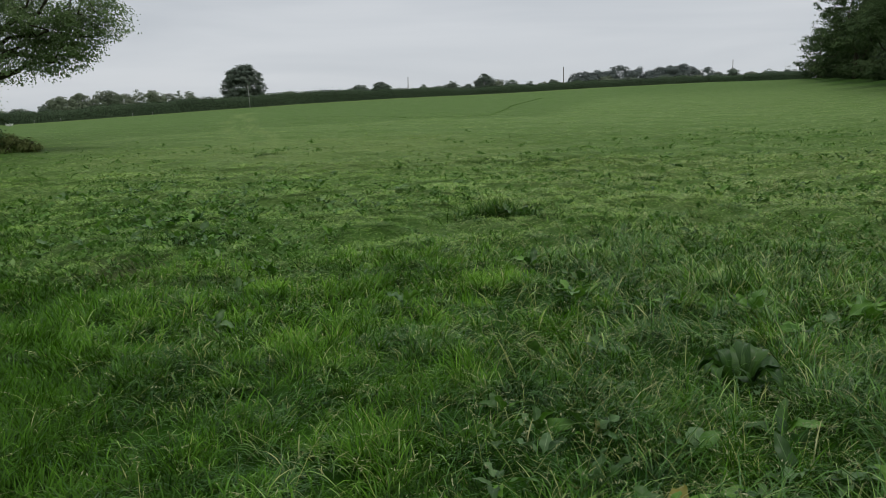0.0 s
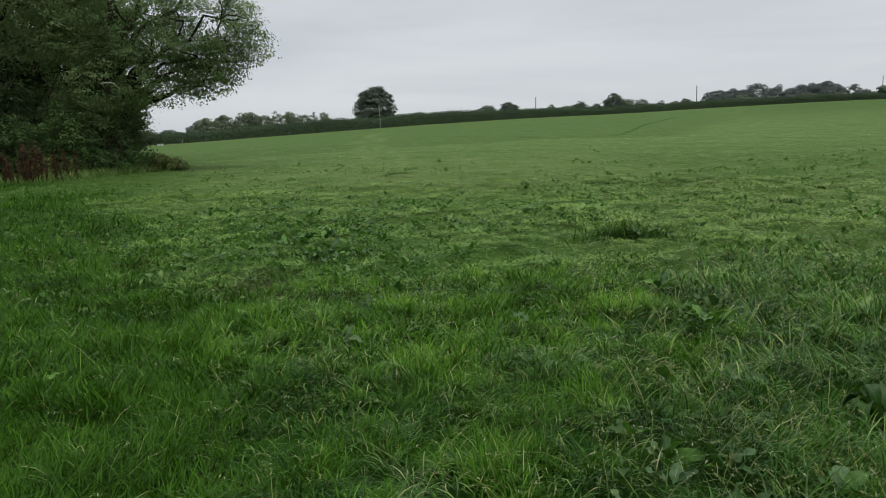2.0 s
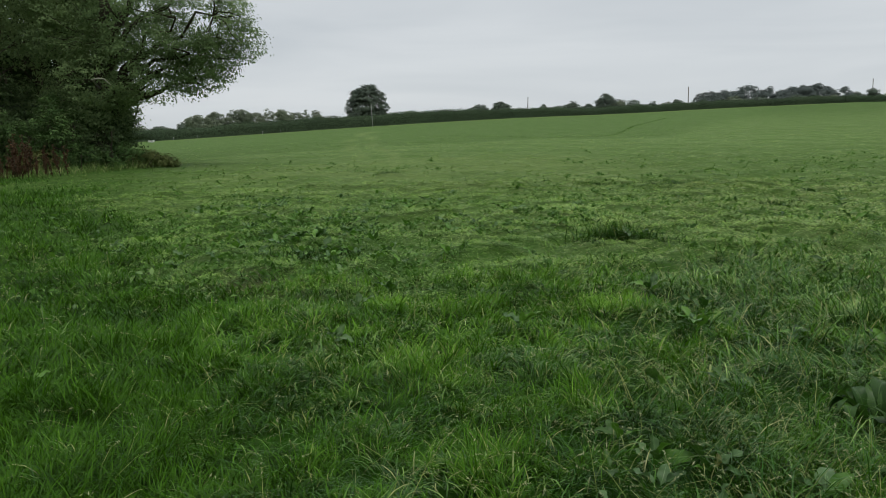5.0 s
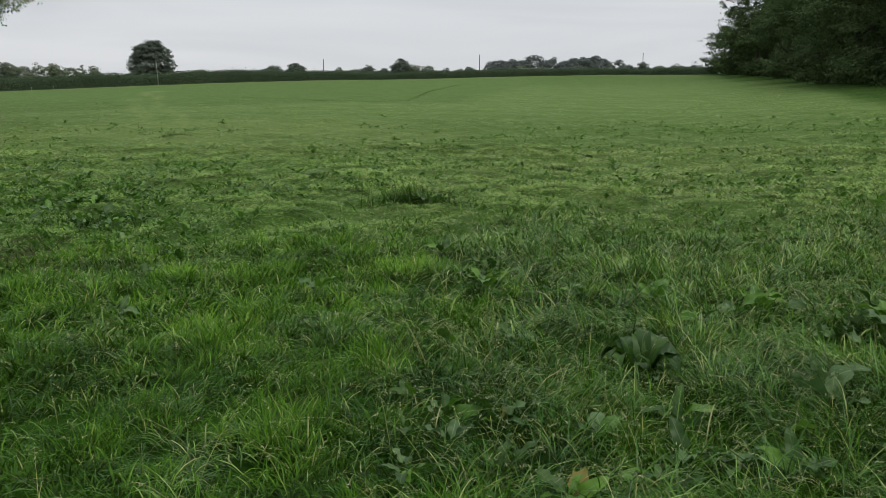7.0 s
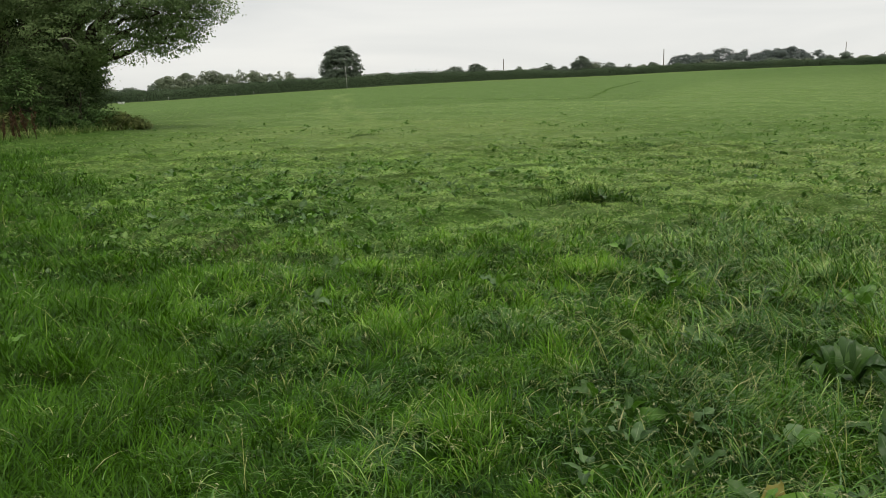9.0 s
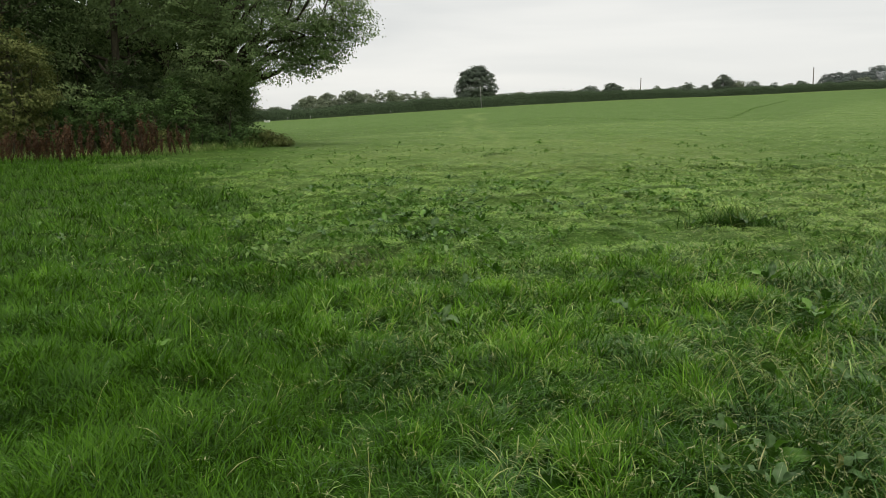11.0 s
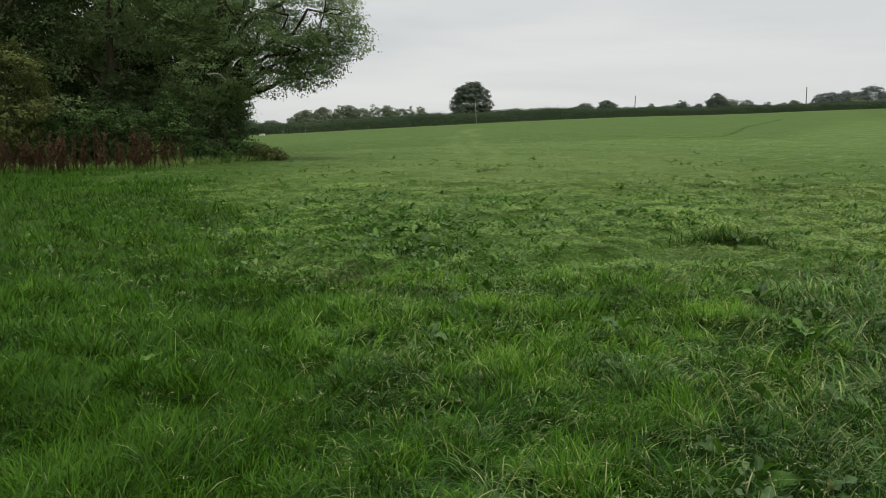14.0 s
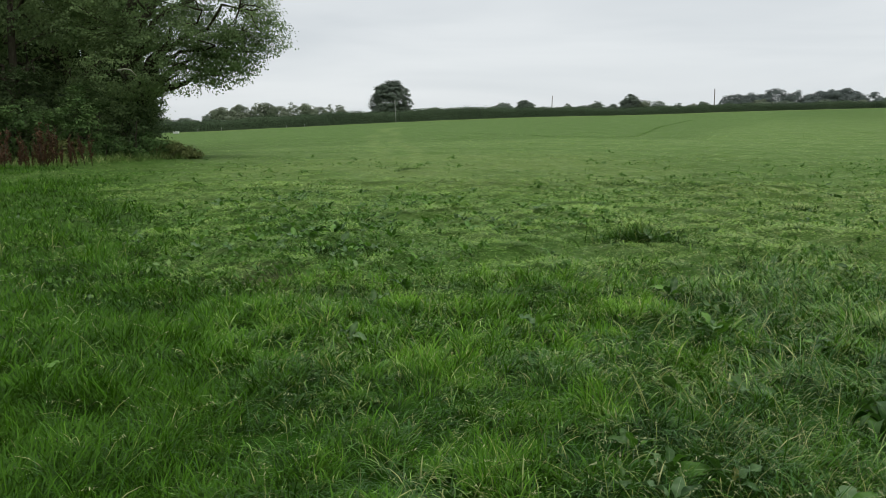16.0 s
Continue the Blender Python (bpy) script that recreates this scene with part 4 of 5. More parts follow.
def hollow(x, y):
    """Small hollows under the big docks and between tussocks, where hardly any grass stands."""
    h = np.zeros_like(x)
    for hx, hy, hr in ((1.54, 4.16, 0.30), (1.58, 3.88, 0.22), (2.05, 2.48, 0.16), (2.45, 2.72, 0.18), (2.75, 3.32, 0.16), (1.18, 4.55, 0.14), (3.25, 4.12, 0.15), (3.42, 3.95, 0.10), (2.25, 6.45, 0.22), (1.35, 5.95, 0.12), (-4.3, 7.7, 0.12), (-2.9, 8.2, 0.14), (0.9, 4.05, 0.10), (-0.1, 3.35, 0.11), (2.45, 3.1, 0.12)):
        h = np.maximum(h, 1 - step(0.6, 1.2, np.hypot(x - hx, (y - hy) * 1.3) / hr))
    pocket = step(0.58, 0.70, 0.7 * value_noise(x, y, 0.42, 97) + 0.3 * value_noise(x, y, 0.15, 98))
    return np.maximum(h, 0.92 * pocket * (0.35 + 0.65 * step(-8, 6, -bearing(x, y))) * (1 - step(6, 9, np.hypot(x, y))))


def long_parts():
    """The body of the uncut grass: short, fine and coloured mostly dark for the shade under the longer blades; even and
    greener towards the trees.
    """
    rng = np.random.default_rng(11)
    done = []
    # blades, blades to a tussock, ring, bearings, segments, width
    for count, per, r0, r1, az0, az1, seg, wide in ((110000, 11, 2.5, 5.2, -47, 50, 2, 0.0056), (130000, 11, 4.9, 8.4, -46, 49, 2, 0.0085), (80000, 12, 8.2, 13.5, -45, 48, 1, 0.0120),
                                                    (130000, 7, 9, 40, 21, 47, 1, 0.0165), (44000, 14, 0.3, 7, 50, 312, 1, 0.012), (16000, 12, 0.3, 2.7, -50, 54, 1, 0.009)):
        tufts = count // per
        tx, ty = scatter(tufts, r0, r1, az0, az1, 1.5, rng)
        gap = step(0.16, 0.42, value_noise(tx, ty, 0.26, 59))
        even = step(14, 30, bearing(tx, ty))                      # finer, more even sward towards the trees
        stand = rng.uniform(0, 1, tufts) < long_grass(tx, ty) * np.maximum(0.25 + 0.75 * gap, even) * (1 - 0.93 * hollow(tx, ty))
        tx, ty, even = tx[stand], ty[stand], even[stand]
        tufts = len(tx)
        own = rng.uniform(0, 1, (tufts, 5))
        fresh = step(0.50, 0.66, 0.6 * value_noise(tx, ty, 0.40, 52) + 0.4 * own[:, 0])
        tall = (0.055 + 0.06 * own[:, 1] + 0.07 * fresh) * (1 - even) + even * (0.085 + 0.07 * own[:, 1] + 0.05 * value_noise(tx, ty, 0.5, 54)) * (1 + 0.5 * step(9, 16, np.hypot(tx, ty)))
        bow = 0.25 + 0.5 * own[:, 2]
        out = step(3.3, 6.8, np.hypot(tx, ty))
        shade = (0.07 + (0.32 + 0.20 * out) * own[:, 3] + 0.22 * fresh + 0.19 * out - 0.06 * step(0, 14, -bearing(tx, ty)) + 0.17 * step(3, 13, bearing(tx, ty)) * (1 - out)) * (1 - even) + even * (0.24 + 0.36 * own[:, 3] + 0.45 * (own[:, 4] > 0.90) * step(7, 12, np.hypot(tx, ty)))
        # light tufts and dark pockets between them, put into the blade colour
        lit = clump(tx, ty)
        shade, tall = shade + 0.44 * (lit - 0.52) * (1 - 0.55 * even), tall * (0.75 + 0.5 * lit)
        pick = np.repeat(np.arange(tufts), per)
        n = len(pick)
        a, d = rng.uniform(0, 2 * math.pi, n), np.abs(rng.normal(size=n)) * 0.026 * (1 + 0.16 * np.hypot(tx, ty)[pick]) * (1 + 1.1 * even[pick])
        x, y = tx[pick] + np.cos(a) * d, ty[pick] + np.sin(a) * d
        length = tall[pick] * rng.uniform(0.60, 1.25, n)
        lean = np.clip(bow[pick] + rng.normal(size=n) * 0.18, 0.03, 1.05)
        heading = flow(x, y) + rng.normal(size=n) * 1.5
        chance = np.clip(shade[pick] + rng.normal(size=n) * 0.12, 0, 1)
        dry = (rng.uniform(0, 1, n) < 0.05 * (1 - even[pick])) * rng.uniform(0.2, 0.8, n)
        v, q, t, c = blades(x, y, length, wide * rng.uniform(0.6, 1.4, n), lean, heading, dry, rng, seg, chance)
        v[:, 2] += np.repeat(0.07 * value_noise(x, y, 0.34, 91) ** 1.4 * (1 - 0.6 * even[pick]), 2 * seg + 1)      # tussocks stand on little mounds
        done.append((v, q, t, c))
    return done


def mown_parts():
    """The cut sward: curled blades lying over one another, coloured lighter on the heaps for the light they catch, thin
    and dark between.
    """
    rng = np.random.default_rng(12)
    done = []
    # blades, blades to a tuft, ring, bearings, segments, width, length
    for count, per, r0, r1, az0, az1, seg, wide, size in ((175000, 14, 6.6, 13, -43, 42, 2, 0.0098, 0.115), (170000, 14, 12, 23, -43, 40, 2, 0.0170, 0.150), (170000, 10, 20, 42, -45, 40, 1, 0.028, 0.14),
                                                          (70000, 9, 34, 95, -45, 36, 1, 0.046, 0.15)):
        tufts = count // per
        tx, ty = scatter(tufts, r0, r1, az0, az1, 1.3, rng)
        own = rng.uniform(0, 1, (tufts, 3))
        high = heap(tx, ty)
        keep = (rng.uniform(0, 1, tufts) > 0.9 * long_grass(tx, ty)) & (rng.uniform(0, 1, tufts) < 0.45 + 0.55 * high)
        keep &= rng.uniform(0, 1, tufts) > 0.98 * step(0.7 * r1, r1, np.hypot(tx, ty)) * (r0 > 15)         # thins out towards the far side
        tx, ty, own, high = tx[keep], ty[keep], own[keep], high[keep]
        pick = np.repeat(np.arange(len(tx)), per)
        n = len(pick)
        spread = (0.035 + 0.05 * own[pick, 0]) * (1 + 0.05 * np.hypot(tx, ty)[pick])
        x, y = tx[pick] + rng.normal(size=n) * spread, ty[pick] + rng.normal(size=n) * spread
        lush, pale, bare = cover_of(x, y)
        length = size * rng.uniform(0.5, 1.25, n) * (0.65 + 0.6 * own[pick, 1])
        lean = np.clip(0.62 + 0.40 * own[pick, 1] + rng.normal(size=n) * 0.16, 0.15, 1.15)
        heading = 2 * math.pi * own[pick, 0] * 7 + rng.normal(size=n) * 0.7
        dry = np.clip((rng.uniform(0, 1, n) < 0.08 + 0.35 * pale + 0.16 * step(-8, 12, -bearing(x, y))) * rng.uniform(0.2, 0.9, n) + 0.25 * pale, 0, 1)
        patch = step(0.34, 0.64, 0.6 * value_noise(x, y, 0.30, 67) + 0.4 * value_noise(x, y, 1.4, 68))
        # heap tops get a paler blade colour, in place of light on them
        chance = np.clip(0.50 * own[pick, 2] + 0.14 * rng.uniform(0, 1, n) + 0.28 * patch + 0.34 * high[pick] + 0.02 + 0.09 * step(-6, 8, -bearing(x, y)), 0, 1)
        chance = np.clip(chance + (0.34 * (clump(x, y) - 0.45) if r0 < 10 else 0), 0, 1)
        # carries the wood's painted shade on to the far blades
        chance = chance * (1 - (0.25 if r0 < 20 else 0.7) * lush) + (0.0 if r0 < 20 else 0.25 * (1 - lush))
        v, q, t, c = blades(x, y, length, wide * rng.uniform(0.6, 1.4, n), lean, heading, dry, rng, seg, chance)
        v[:, 2] += 0.012 + np.repeat(0.03 * high[pick] * rng.uniform(0.3, 1.2, n), 2 * seg + 1)
        done.append((v, q, t, c))
    return done


def arching_parts():
    """Broader pale blades that stand out of the sward and bow right over, each its own way, in loose drifts; sky glints
    are in their paleness.
    """
    rng = np.random.default_rng(19)
    done = []
    for count, per, r0, r1, seg, wide in ((42000, 6, 2.5, 5.4, 4, 0.0052), (46000, 6, 5.0, 8.8, 3, 0.0082), (46000, 7, 8.0, 15.0, 2, 0.0125)):
        tufts = count // per
        tx, ty = scatter(tufts, r0, r1, -46, 49, 1.5, rng)
        az = bearing(tx, ty)
        own = rng.uniform(0, 1, (tufts, 3))
        drift = step(0.40, 0.58, 0.3 * value_noise(tx, ty, 0.50, 83) + 0.35 * value_noise(tx, ty, 0.19, 84) + 0.35 * own[:, 2])
        keep = rng.uniform(0, 1, tufts) < np.maximum(long_grass(tx, ty), 0.22 * (r1 > 14)) * (1 - 0.84 * step(17, 30, az)) * (0.12 + 0.70 * drift + 0.30 * clump(tx, ty)) * (0.8 + 0.35 * step(4, 14, -az)) * (1 - 0.8 * hollow(tx, ty))
        tx, ty, own, az, drift = tx[keep], ty[keep], own[keep], az[keep], drift[keep]
        pick = np.repeat(np.arange(len(tx)), per)
        n = len(pick)
        wide_of = 0.035 * (1 + 0.12 * np.hypot(tx, ty)[pick])
        x, y = tx[pick] + rng.normal(size=n) * wide_of, ty[pick] + rng.normal(size=n) * wide_of
        length = rng.uniform(0.10, 0.21, n) * (0.7 + 0.5 * own[pick, 0]) * (0.55 + 0.45 * long_grass(x, y)) * (1 + 0.62 * step(0, 14, -az[pick]))
        lean = np.clip((0.18 + 0.60 * own[pick, 1]) * (1 - 0.38 * step(0, 14, -az[pick])) + rng.normal(size=n) * 0.18, 0.04, 1.05)
        heading = flow(x, y) + rng.normal(size=n) * (0.5 + 0.9 * own[pick, 2])
        dry = (rng.uniform(0, 1, n) < 0.10) * rng.uniform(0.3, 0.9, n)
        chance = np.clip(0.08 + 0.32 * step(3.3, 6.8, np.hypot(tx, ty))[pick] + 0.18 * drift[pick] + 0.46 * (clump(tx, ty)[pick] - 0.44) + 0.12 * step(3, 13, az[pick]) * (1 - step(3.3, 6.8, np.hypot(tx, ty)[pick])) - 0.12 * step(-4, 12, -az[pick]) * (1 - step(6, 9, np.hypot(tx, ty)[pick])) + rng.normal(size=len(tx))[pick] * 0.30 + rng.normal(size=n) * 0.26, 0, 1)
        v, q, t, c = blades(x, y, length, wide * rng.uniform(0.6, 1.4, n), lean, heading, dry, rng, seg, chance, rng.uniform(0.3, 1.8, n))
        v[:, 2] += np.repeat(0.07 * value_noise(x, y, 0.34, 91) ** 1.4, 2 * seg + 1)
        done.append((v, q, t, c))
    return done


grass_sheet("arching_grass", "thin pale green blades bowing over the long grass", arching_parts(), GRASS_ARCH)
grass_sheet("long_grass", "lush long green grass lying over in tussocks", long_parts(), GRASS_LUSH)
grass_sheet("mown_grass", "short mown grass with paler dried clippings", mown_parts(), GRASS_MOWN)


def weed_leaves():
    """Low clumps of broad leaves, clover and young dock, in the mown sward."""
    rng = np.random.default_rng(13)
    pieces = []
    for count, per, r0, r1, leaf, wide in ((2100, 24, 8.4, 19, 0.062, 0.13), (420, 16, 15, 40, 0.085, 0.20), (15000, 1, 8.0, 34, 0.085, 0.05)):
        cx, cy = scatter(count, r0, r1, -46, 36, 1.0, rng)
        az, r = bearing(cx, cy), np.hypot(cx, cy)
        patch = np.exp(-(((az - 19) / 10) ** 2 + ((r - 11.5) / 4.0) ** 2))
        keep = rng.uniform(0, 1, count) < np.clip((value_noise(cx, cy, 2.2, 72) - 0.35) * 1.6, 0.05, 1) * 0.6 + 0.6 * patch
        cx, cy = cx[keep], cy[keep]
        big = rng.uniform(0.5, 1.5, len(cx))
        pick = np.repeat(np.arange(len(cx)), per)
        d = np.abs(rng.normal(size=len(pick))) * wide * 0.6 * big[pick]
        a = rng.uniform(0, 2 * math.pi, len(pick))
        x, y = cx[pick] + np.cos(a) * d, cy[pick] + np.sin(a) * d
        dome = np.clip(1 - d / (wide * 1.6 * big[pick]), 0, 1)
        pos = np.stack([x, y, ground_z(x, y) + 0.02 + (0.35 * leaf + 0.5 * wide * dome) * rng.uniform(0.4, 1.1, len(x))], -1)
        pieces.append(leaves(pos, leaf * 1.15, rng, 0.6, 0.42))
    v, q, t = joined(pieces)
    ob = new("weed_leaves", mesh_of("weed_leaves", v, q, t, LEAF_WEED))
    tagged(ob, "small broad weed leaves strewn through the mown grass", "weeds", kind="stuff")


weed_leaves()


# ---- docks and other plants of the field ----
def dock_blade(length, width, curl, wave, rng, material, arc=None):
    """One dock leaf along +x: oblong, folded at the midrib, wavy at the edge, arching towards its tip."""
    rows, cols = 10, 4
    verts, tone = [], []
    phase, twist = rng.uniform(0, 6.28), rng.normal() * 0.25
    for i in range(rows):
        s = i / (rows - 1)
        b = max(0.0, (s - 0.10) / 0.90)                          # stalk first, then the blade
        half = 0.005 + width * 0.5 * min(1.0, b / 0.16) ** 0.5 * max(0.0, 1 - b ** 3) ** 0.7 * (1.0 - 0.10 * b)
        ang = curl * s
        cx, cz = length * (s - 0.12 * curl * s * s), length * (0.22 * s - 0.40 * curl * s * s)
        if arc:                                                  # rising steeply, then bowing right over
            turn = np.radians(np.linspace(arc[0], arc[0] + (arc[1] - arc[0]) * s, 12))
            ang, cx, cz = -turn[-1], length * s * np.cos(turn).mean(), length * s * np.sin(turn).mean()
        for j in range(cols + 1):
            u = j / cols * 2 - 1
            edge = math.sin(phase + s * 13 + u * 2) * wave * abs(u) * width
            lift = 0.30 * abs(u) * half + edge + twist * u * half * s
            verts.append((cx - math.sin(ang) * lift * 0.5, u * half * (1 - 0.1 * abs(edge) / width), cz + lift))
            tone.append((abs(u), s, 0.5))
    quads = [(i * (cols + 1) + j, (i + 1) * (cols + 1) + j, (i + 1) * (cols + 1) + j + 1, i * (cols + 1) + j + 1) for i in range(rows - 1) for j in range(cols)]
    return mesh_of("leaf", np.array(verts), quads, (), material, np.array(tone), smooth=True)


rng_d = np.random.default_rng(77)
DOCK_MESHES = {key: [dock_blade(0.30, 0.118 + 0.025 * rng_d.uniform(-1, 1), rng_d.uniform(0.2, 1.2), rng_d.uniform(0.08, 0.22), rng_d, mat) for _ in range(6)]
               for key, mat in (("g", DOCK_GREEN), ("d", DOCK_DARK), ("s", DOCK_SILVER_SHEEN), ("o", DOCK_OLD))}


def dock_plant(x, y, mix, size, tilt, label):
    """A dock: leaves standing round a short rootstock. mix: one letter a leaf; tilt: how far the leaves stand up, in degrees."""
    ob = thing("dock_plant", x, y, gz(x, y) + 0.03 + 0.04 * step(4.2, 5.5, math.hypot(x, y)), label, "weed", "docks in the grass")
    size, tilt = size * (0.58 + 0.04 * step(4.2, 5.5, math.hypot(x, y))), 4 + tilt * 0.55
    mix = mix + mix[::-1].replace("o", "g")
    for k, key in enumerate(mix):
        me = DOCK_MESHES[key][int(rng_d.integers(6))]
        leaf = part("leaf", me, ob, {"o": "withered yellow-brown leaf", "s": "pale grey-green leaf underside"}.get(key, ""))
        a = 360 * k / len(mix) + rng_d.uniform(-35, 35)
        s = size / 0.22 * rng_d.uniform(0.6, 1.25)
        e = radians(np.clip(tilt + rng_d.uniform(-25, 25), -5, 85))
        leaf.matrix_basis = (pose(0, 0, 0, 0, 0, a) @ Matrix.Translation((0.02, 0, 0.02 + 0.05 * rng_d.uniform(0, 1))) @ Matrix.Rotation(-e, 4, "Y")
                             @ Matrix.Rotation(rng_d.normal() * 0.4, 4, "X") @ Matrix.Diagonal((s, s, s, 1)))
    return ob


DOCK_MESHES["a"] = [dock_blade(0.50, 0.14, 1.0, 0.12, rng_d, DOCK_DARK, (rng_d.uniform(80, 100), rng_d.uniform(-75, -45))) for _ in range(4)]


def arched_dock(x, y, count, radius, label):
    """A big dock whose leaves rise from a ring of shoots and arch over outwards."""
    ob = thing("dock_plant", x, y, gz(x, y) + 0.05, label, "weed", "docks in the grass")
    for k in range(count):
        a = -50 + 280 * k / count + rng_d.uniform(-14, 14)           # open towards the south
        s = rng_d.uniform(0.52, 0.82)
        leaf = part("leaf", DOCK_MESHES["a"][k % 4], ob)
        leaf.matrix_basis = (pose(0, 0, 0, 0, 0, a) @ Matrix.Translation((radius, 0, 0)) @ Matrix.Rotation(rng_d.normal() * 0.3, 4, "X") @ Matrix.Diagonal((s * 0.72, s, s * 1.25, 1)))


GREEN, DULL, GREY, TURN = ("broad fresh green dock leaves in long grass", "dark green dock leaves in long grass",
                           "dock with grey-green upturned leaves in long grass", "green dock with a withered yellow leaf in long grass")
for row in ((-0.29, 6.08, "ggs", 0.20, 50, GREEN), (0.99, 6.19, "ggsg", 0.22, 55, GREEN), (2.09, 5.56, "gggd", 0.22, 65, GREEN), (1.59, 5.89, "dgdg", 0.20, 30, DULL),
            (1.51, 3.56, "gd", 0.22, 60, GREEN), (2.40, 3.87, "sd", 0.26, 70, GREY), (3.04, 4.64, "ssd", 0.28, 45, GREY), (3.36, 4.57, "gdsg", 0.30, 50, GREY),
            (3.45, 4.16, "dsgd", 0.28, 40, GREY), (2.28, 2.55, "ogd", 0.22, 45, TURN), (2.11, 2.72, "gdd", 0.22, 30, DULL), (0.28, 3.82, "gd", 0.16, 60, GREEN), (0.42, 3.62, "gds", 0.20, 50, GREEN),
            (0.66, 3.51, "sod", 0.18, 45, TURN), (1.06, 3.35, "gs", 0.20, 60, GREEN), (0.23, 3.48, "dd", 0.18, 25, DULL), (0.20, 3.03, "gds", 0.18, 25, GREEN), (0.40, 3.27, "ds", 0.18, 35, DULL),
            (0.59, 3.02, "dsg", 0.17, 35, DULL), (0.80, 2.77, "oogd", 0.18, 30, TURN), (1.15, 2.83, "ddg", 0.17, 30, DULL), (1.57, 3.04, "ssd", 0.19, 30, GREY)):
    dock_plant(*row)
for row in ((1.73, 2.86, "ssdg", 0.20, 35, GREY), (1.37, 3.08, "sd", 0.19, 35, GREY), (0.96, 4.84, "sd", 0.16, 30, GREY), (0.57, 4.71, "gd", 0.17, 40, DULL), (3.00, 5.36, "sg", 0.20, 30, GREY),
            (2.77, 5.34, "gg", 0.20, 50, GREEN), (0.80, 7.52, "gdg", 0.20, 45, DULL), (1.13, 6.74, "dd", 0.20, 50, DULL), (6.39, 9.63, "gg", 0.24, 60, GREEN), (4.98, 7.07, "sd", 0.22, 30, GREY),
            (-3.10, 4.33, "gg", 0.13, 60, GREEN), (-1.55, 7.39, "gds", 0.22, 55, DULL), (-1.67, 6.62, "sd", 0.15, 30, GREY), (-1.59, 5.64, "sdd", 0.16, 25, GREY), (-2.55, 9.84, "gdsg", 0.20, 35, GREEN)):
    dock_plant(*row)
for row in ((3.20, 4.42, "sdgsd", 0.26, 35, GREY), (3.62, 4.48, "gdsg", 0.26, 45, GREEN), (2.88, 4.55, "sds", 0.24, 30, GREY), (3.32, 4.78, "ggd", 0.24, 55, GREEN), (3.70, 4.22, "dsd", 0.26, 35, GREY),
            (3.05, 3.42, "dgd", 0.22, 40, DULL), (2.83, 3.18, "dsd", 0.24, 40, GREY), (3.95, 4.75, "sdg", 0.26, 40, GREY), (2.20, 4.95, "dg", 0.20, 35, DULL), (2.55, 5.20, "gs", 0.20, 40, GREEN), (1.95, 3.35, "gds", 0.20, 45, DULL),
            (2.01, 2.59, "gsd", 0.22, 40, GREY), (2.16, 2.64, "dsg", 0.20, 35, GREY), (2.52, 2.90, "ggd", 0.22, 50, GREEN), (2.31, 3.62, "ss", 0.30, 80, GREY), (1.51, 3.43, "sd", 0.24, 75, GREY)):
    dock_plant(*row)
# the large dock in a hollow
arched_dock(1.55, 4.22, 15, 0.07, "large dark dock clump, its leaves arching over a hollow")
dock_plant(1.60, 4.10, "ssd", 0.16, 60, "dock with grey-green upturned leaves in long grass")
# uncut grass standing along an old furrow far out in the field
FURROW = np.array([(-12.0, 79.0), (-4.4, 71.9), (-1.9, 66.9), (1.5, 64.9), (4.1, 69.5), (6.0, 82.0), (8.1, 97.4), (15.3, 130.3)])
rng_f = np.random.default_rng(29)
leg = np.concatenate([[0], np.cumsum(np.hypot(*np.diff(FURROW, axis=0).T))])
fu = rng_f.uniform(0, leg[-1], 1300)
fx, fy = np.interp(fu, leg, FURROW[:, 0]) + rng_f.normal(size=1300) * 0.16, np.interp(fu, leg, FURROW[:, 1]) + rng_f.normal(size=1300) * 0.25
grass_sheet("furrow_grass", "thin line of darker uncut grass along a furrow", [blades(fx, fy, rng_f.uniform(0.06, 0.14, 1300), np.full(1300, 0.022), rng_f.uniform(0.1, 0.5, 1300), rng_f.uniform(0, 6.28, 1300),
            np.zeros(1300), rng_f, 1, rng_f.uniform(0.4, 0.9, 1300))], GRASS_LUSH)
for row in ((0.86, 11.05, "ddd", 0.26, 40, DULL), (1.12, 11.1, "ddg", 0.24, 35, DULL), (0.72, 10.95, "dd", 0.22, 40, DULL), (-3.3, 10.8, "ddg", 0.20, 45, DULL), (-3.05, 10.4, "gdd", 0.21, 40, DULL),
            (-2.7, 9.9, "dgd", 0.19, 45, GREEN), (-3.7, 11.2, "ddd", 0.20, 40, DULL), (-2.95, 11.4, "dgs", 0.20, 40, DULL)):
    dock_plant(*row)
# low docks in the trampled patch
for k in range(150):
    az, d = rng_d.normal(19, 7.0), rng_d.uniform(9.2, 18)
    px, py = at_bearing(az, d)
    dock_plant(px, py, ("gss", "gg", "dgs", "sg", "gd")[k % 5], rng_d.uniform(0.11, 0.20), 40, "low dock with flattened leaves in the mown grass")
for k in range(60):
    az, d = rng_d.uniform(-40, 8), rng_d.uniform(8.8, 24)
    px, py = at_bearing(az, d)
    dock_plant(px, py, ("gd", "sg", "dd")[k % 3], rng_d.uniform(0.12, 0.18), 25, "low dock with flattened leaves in the mown grass")


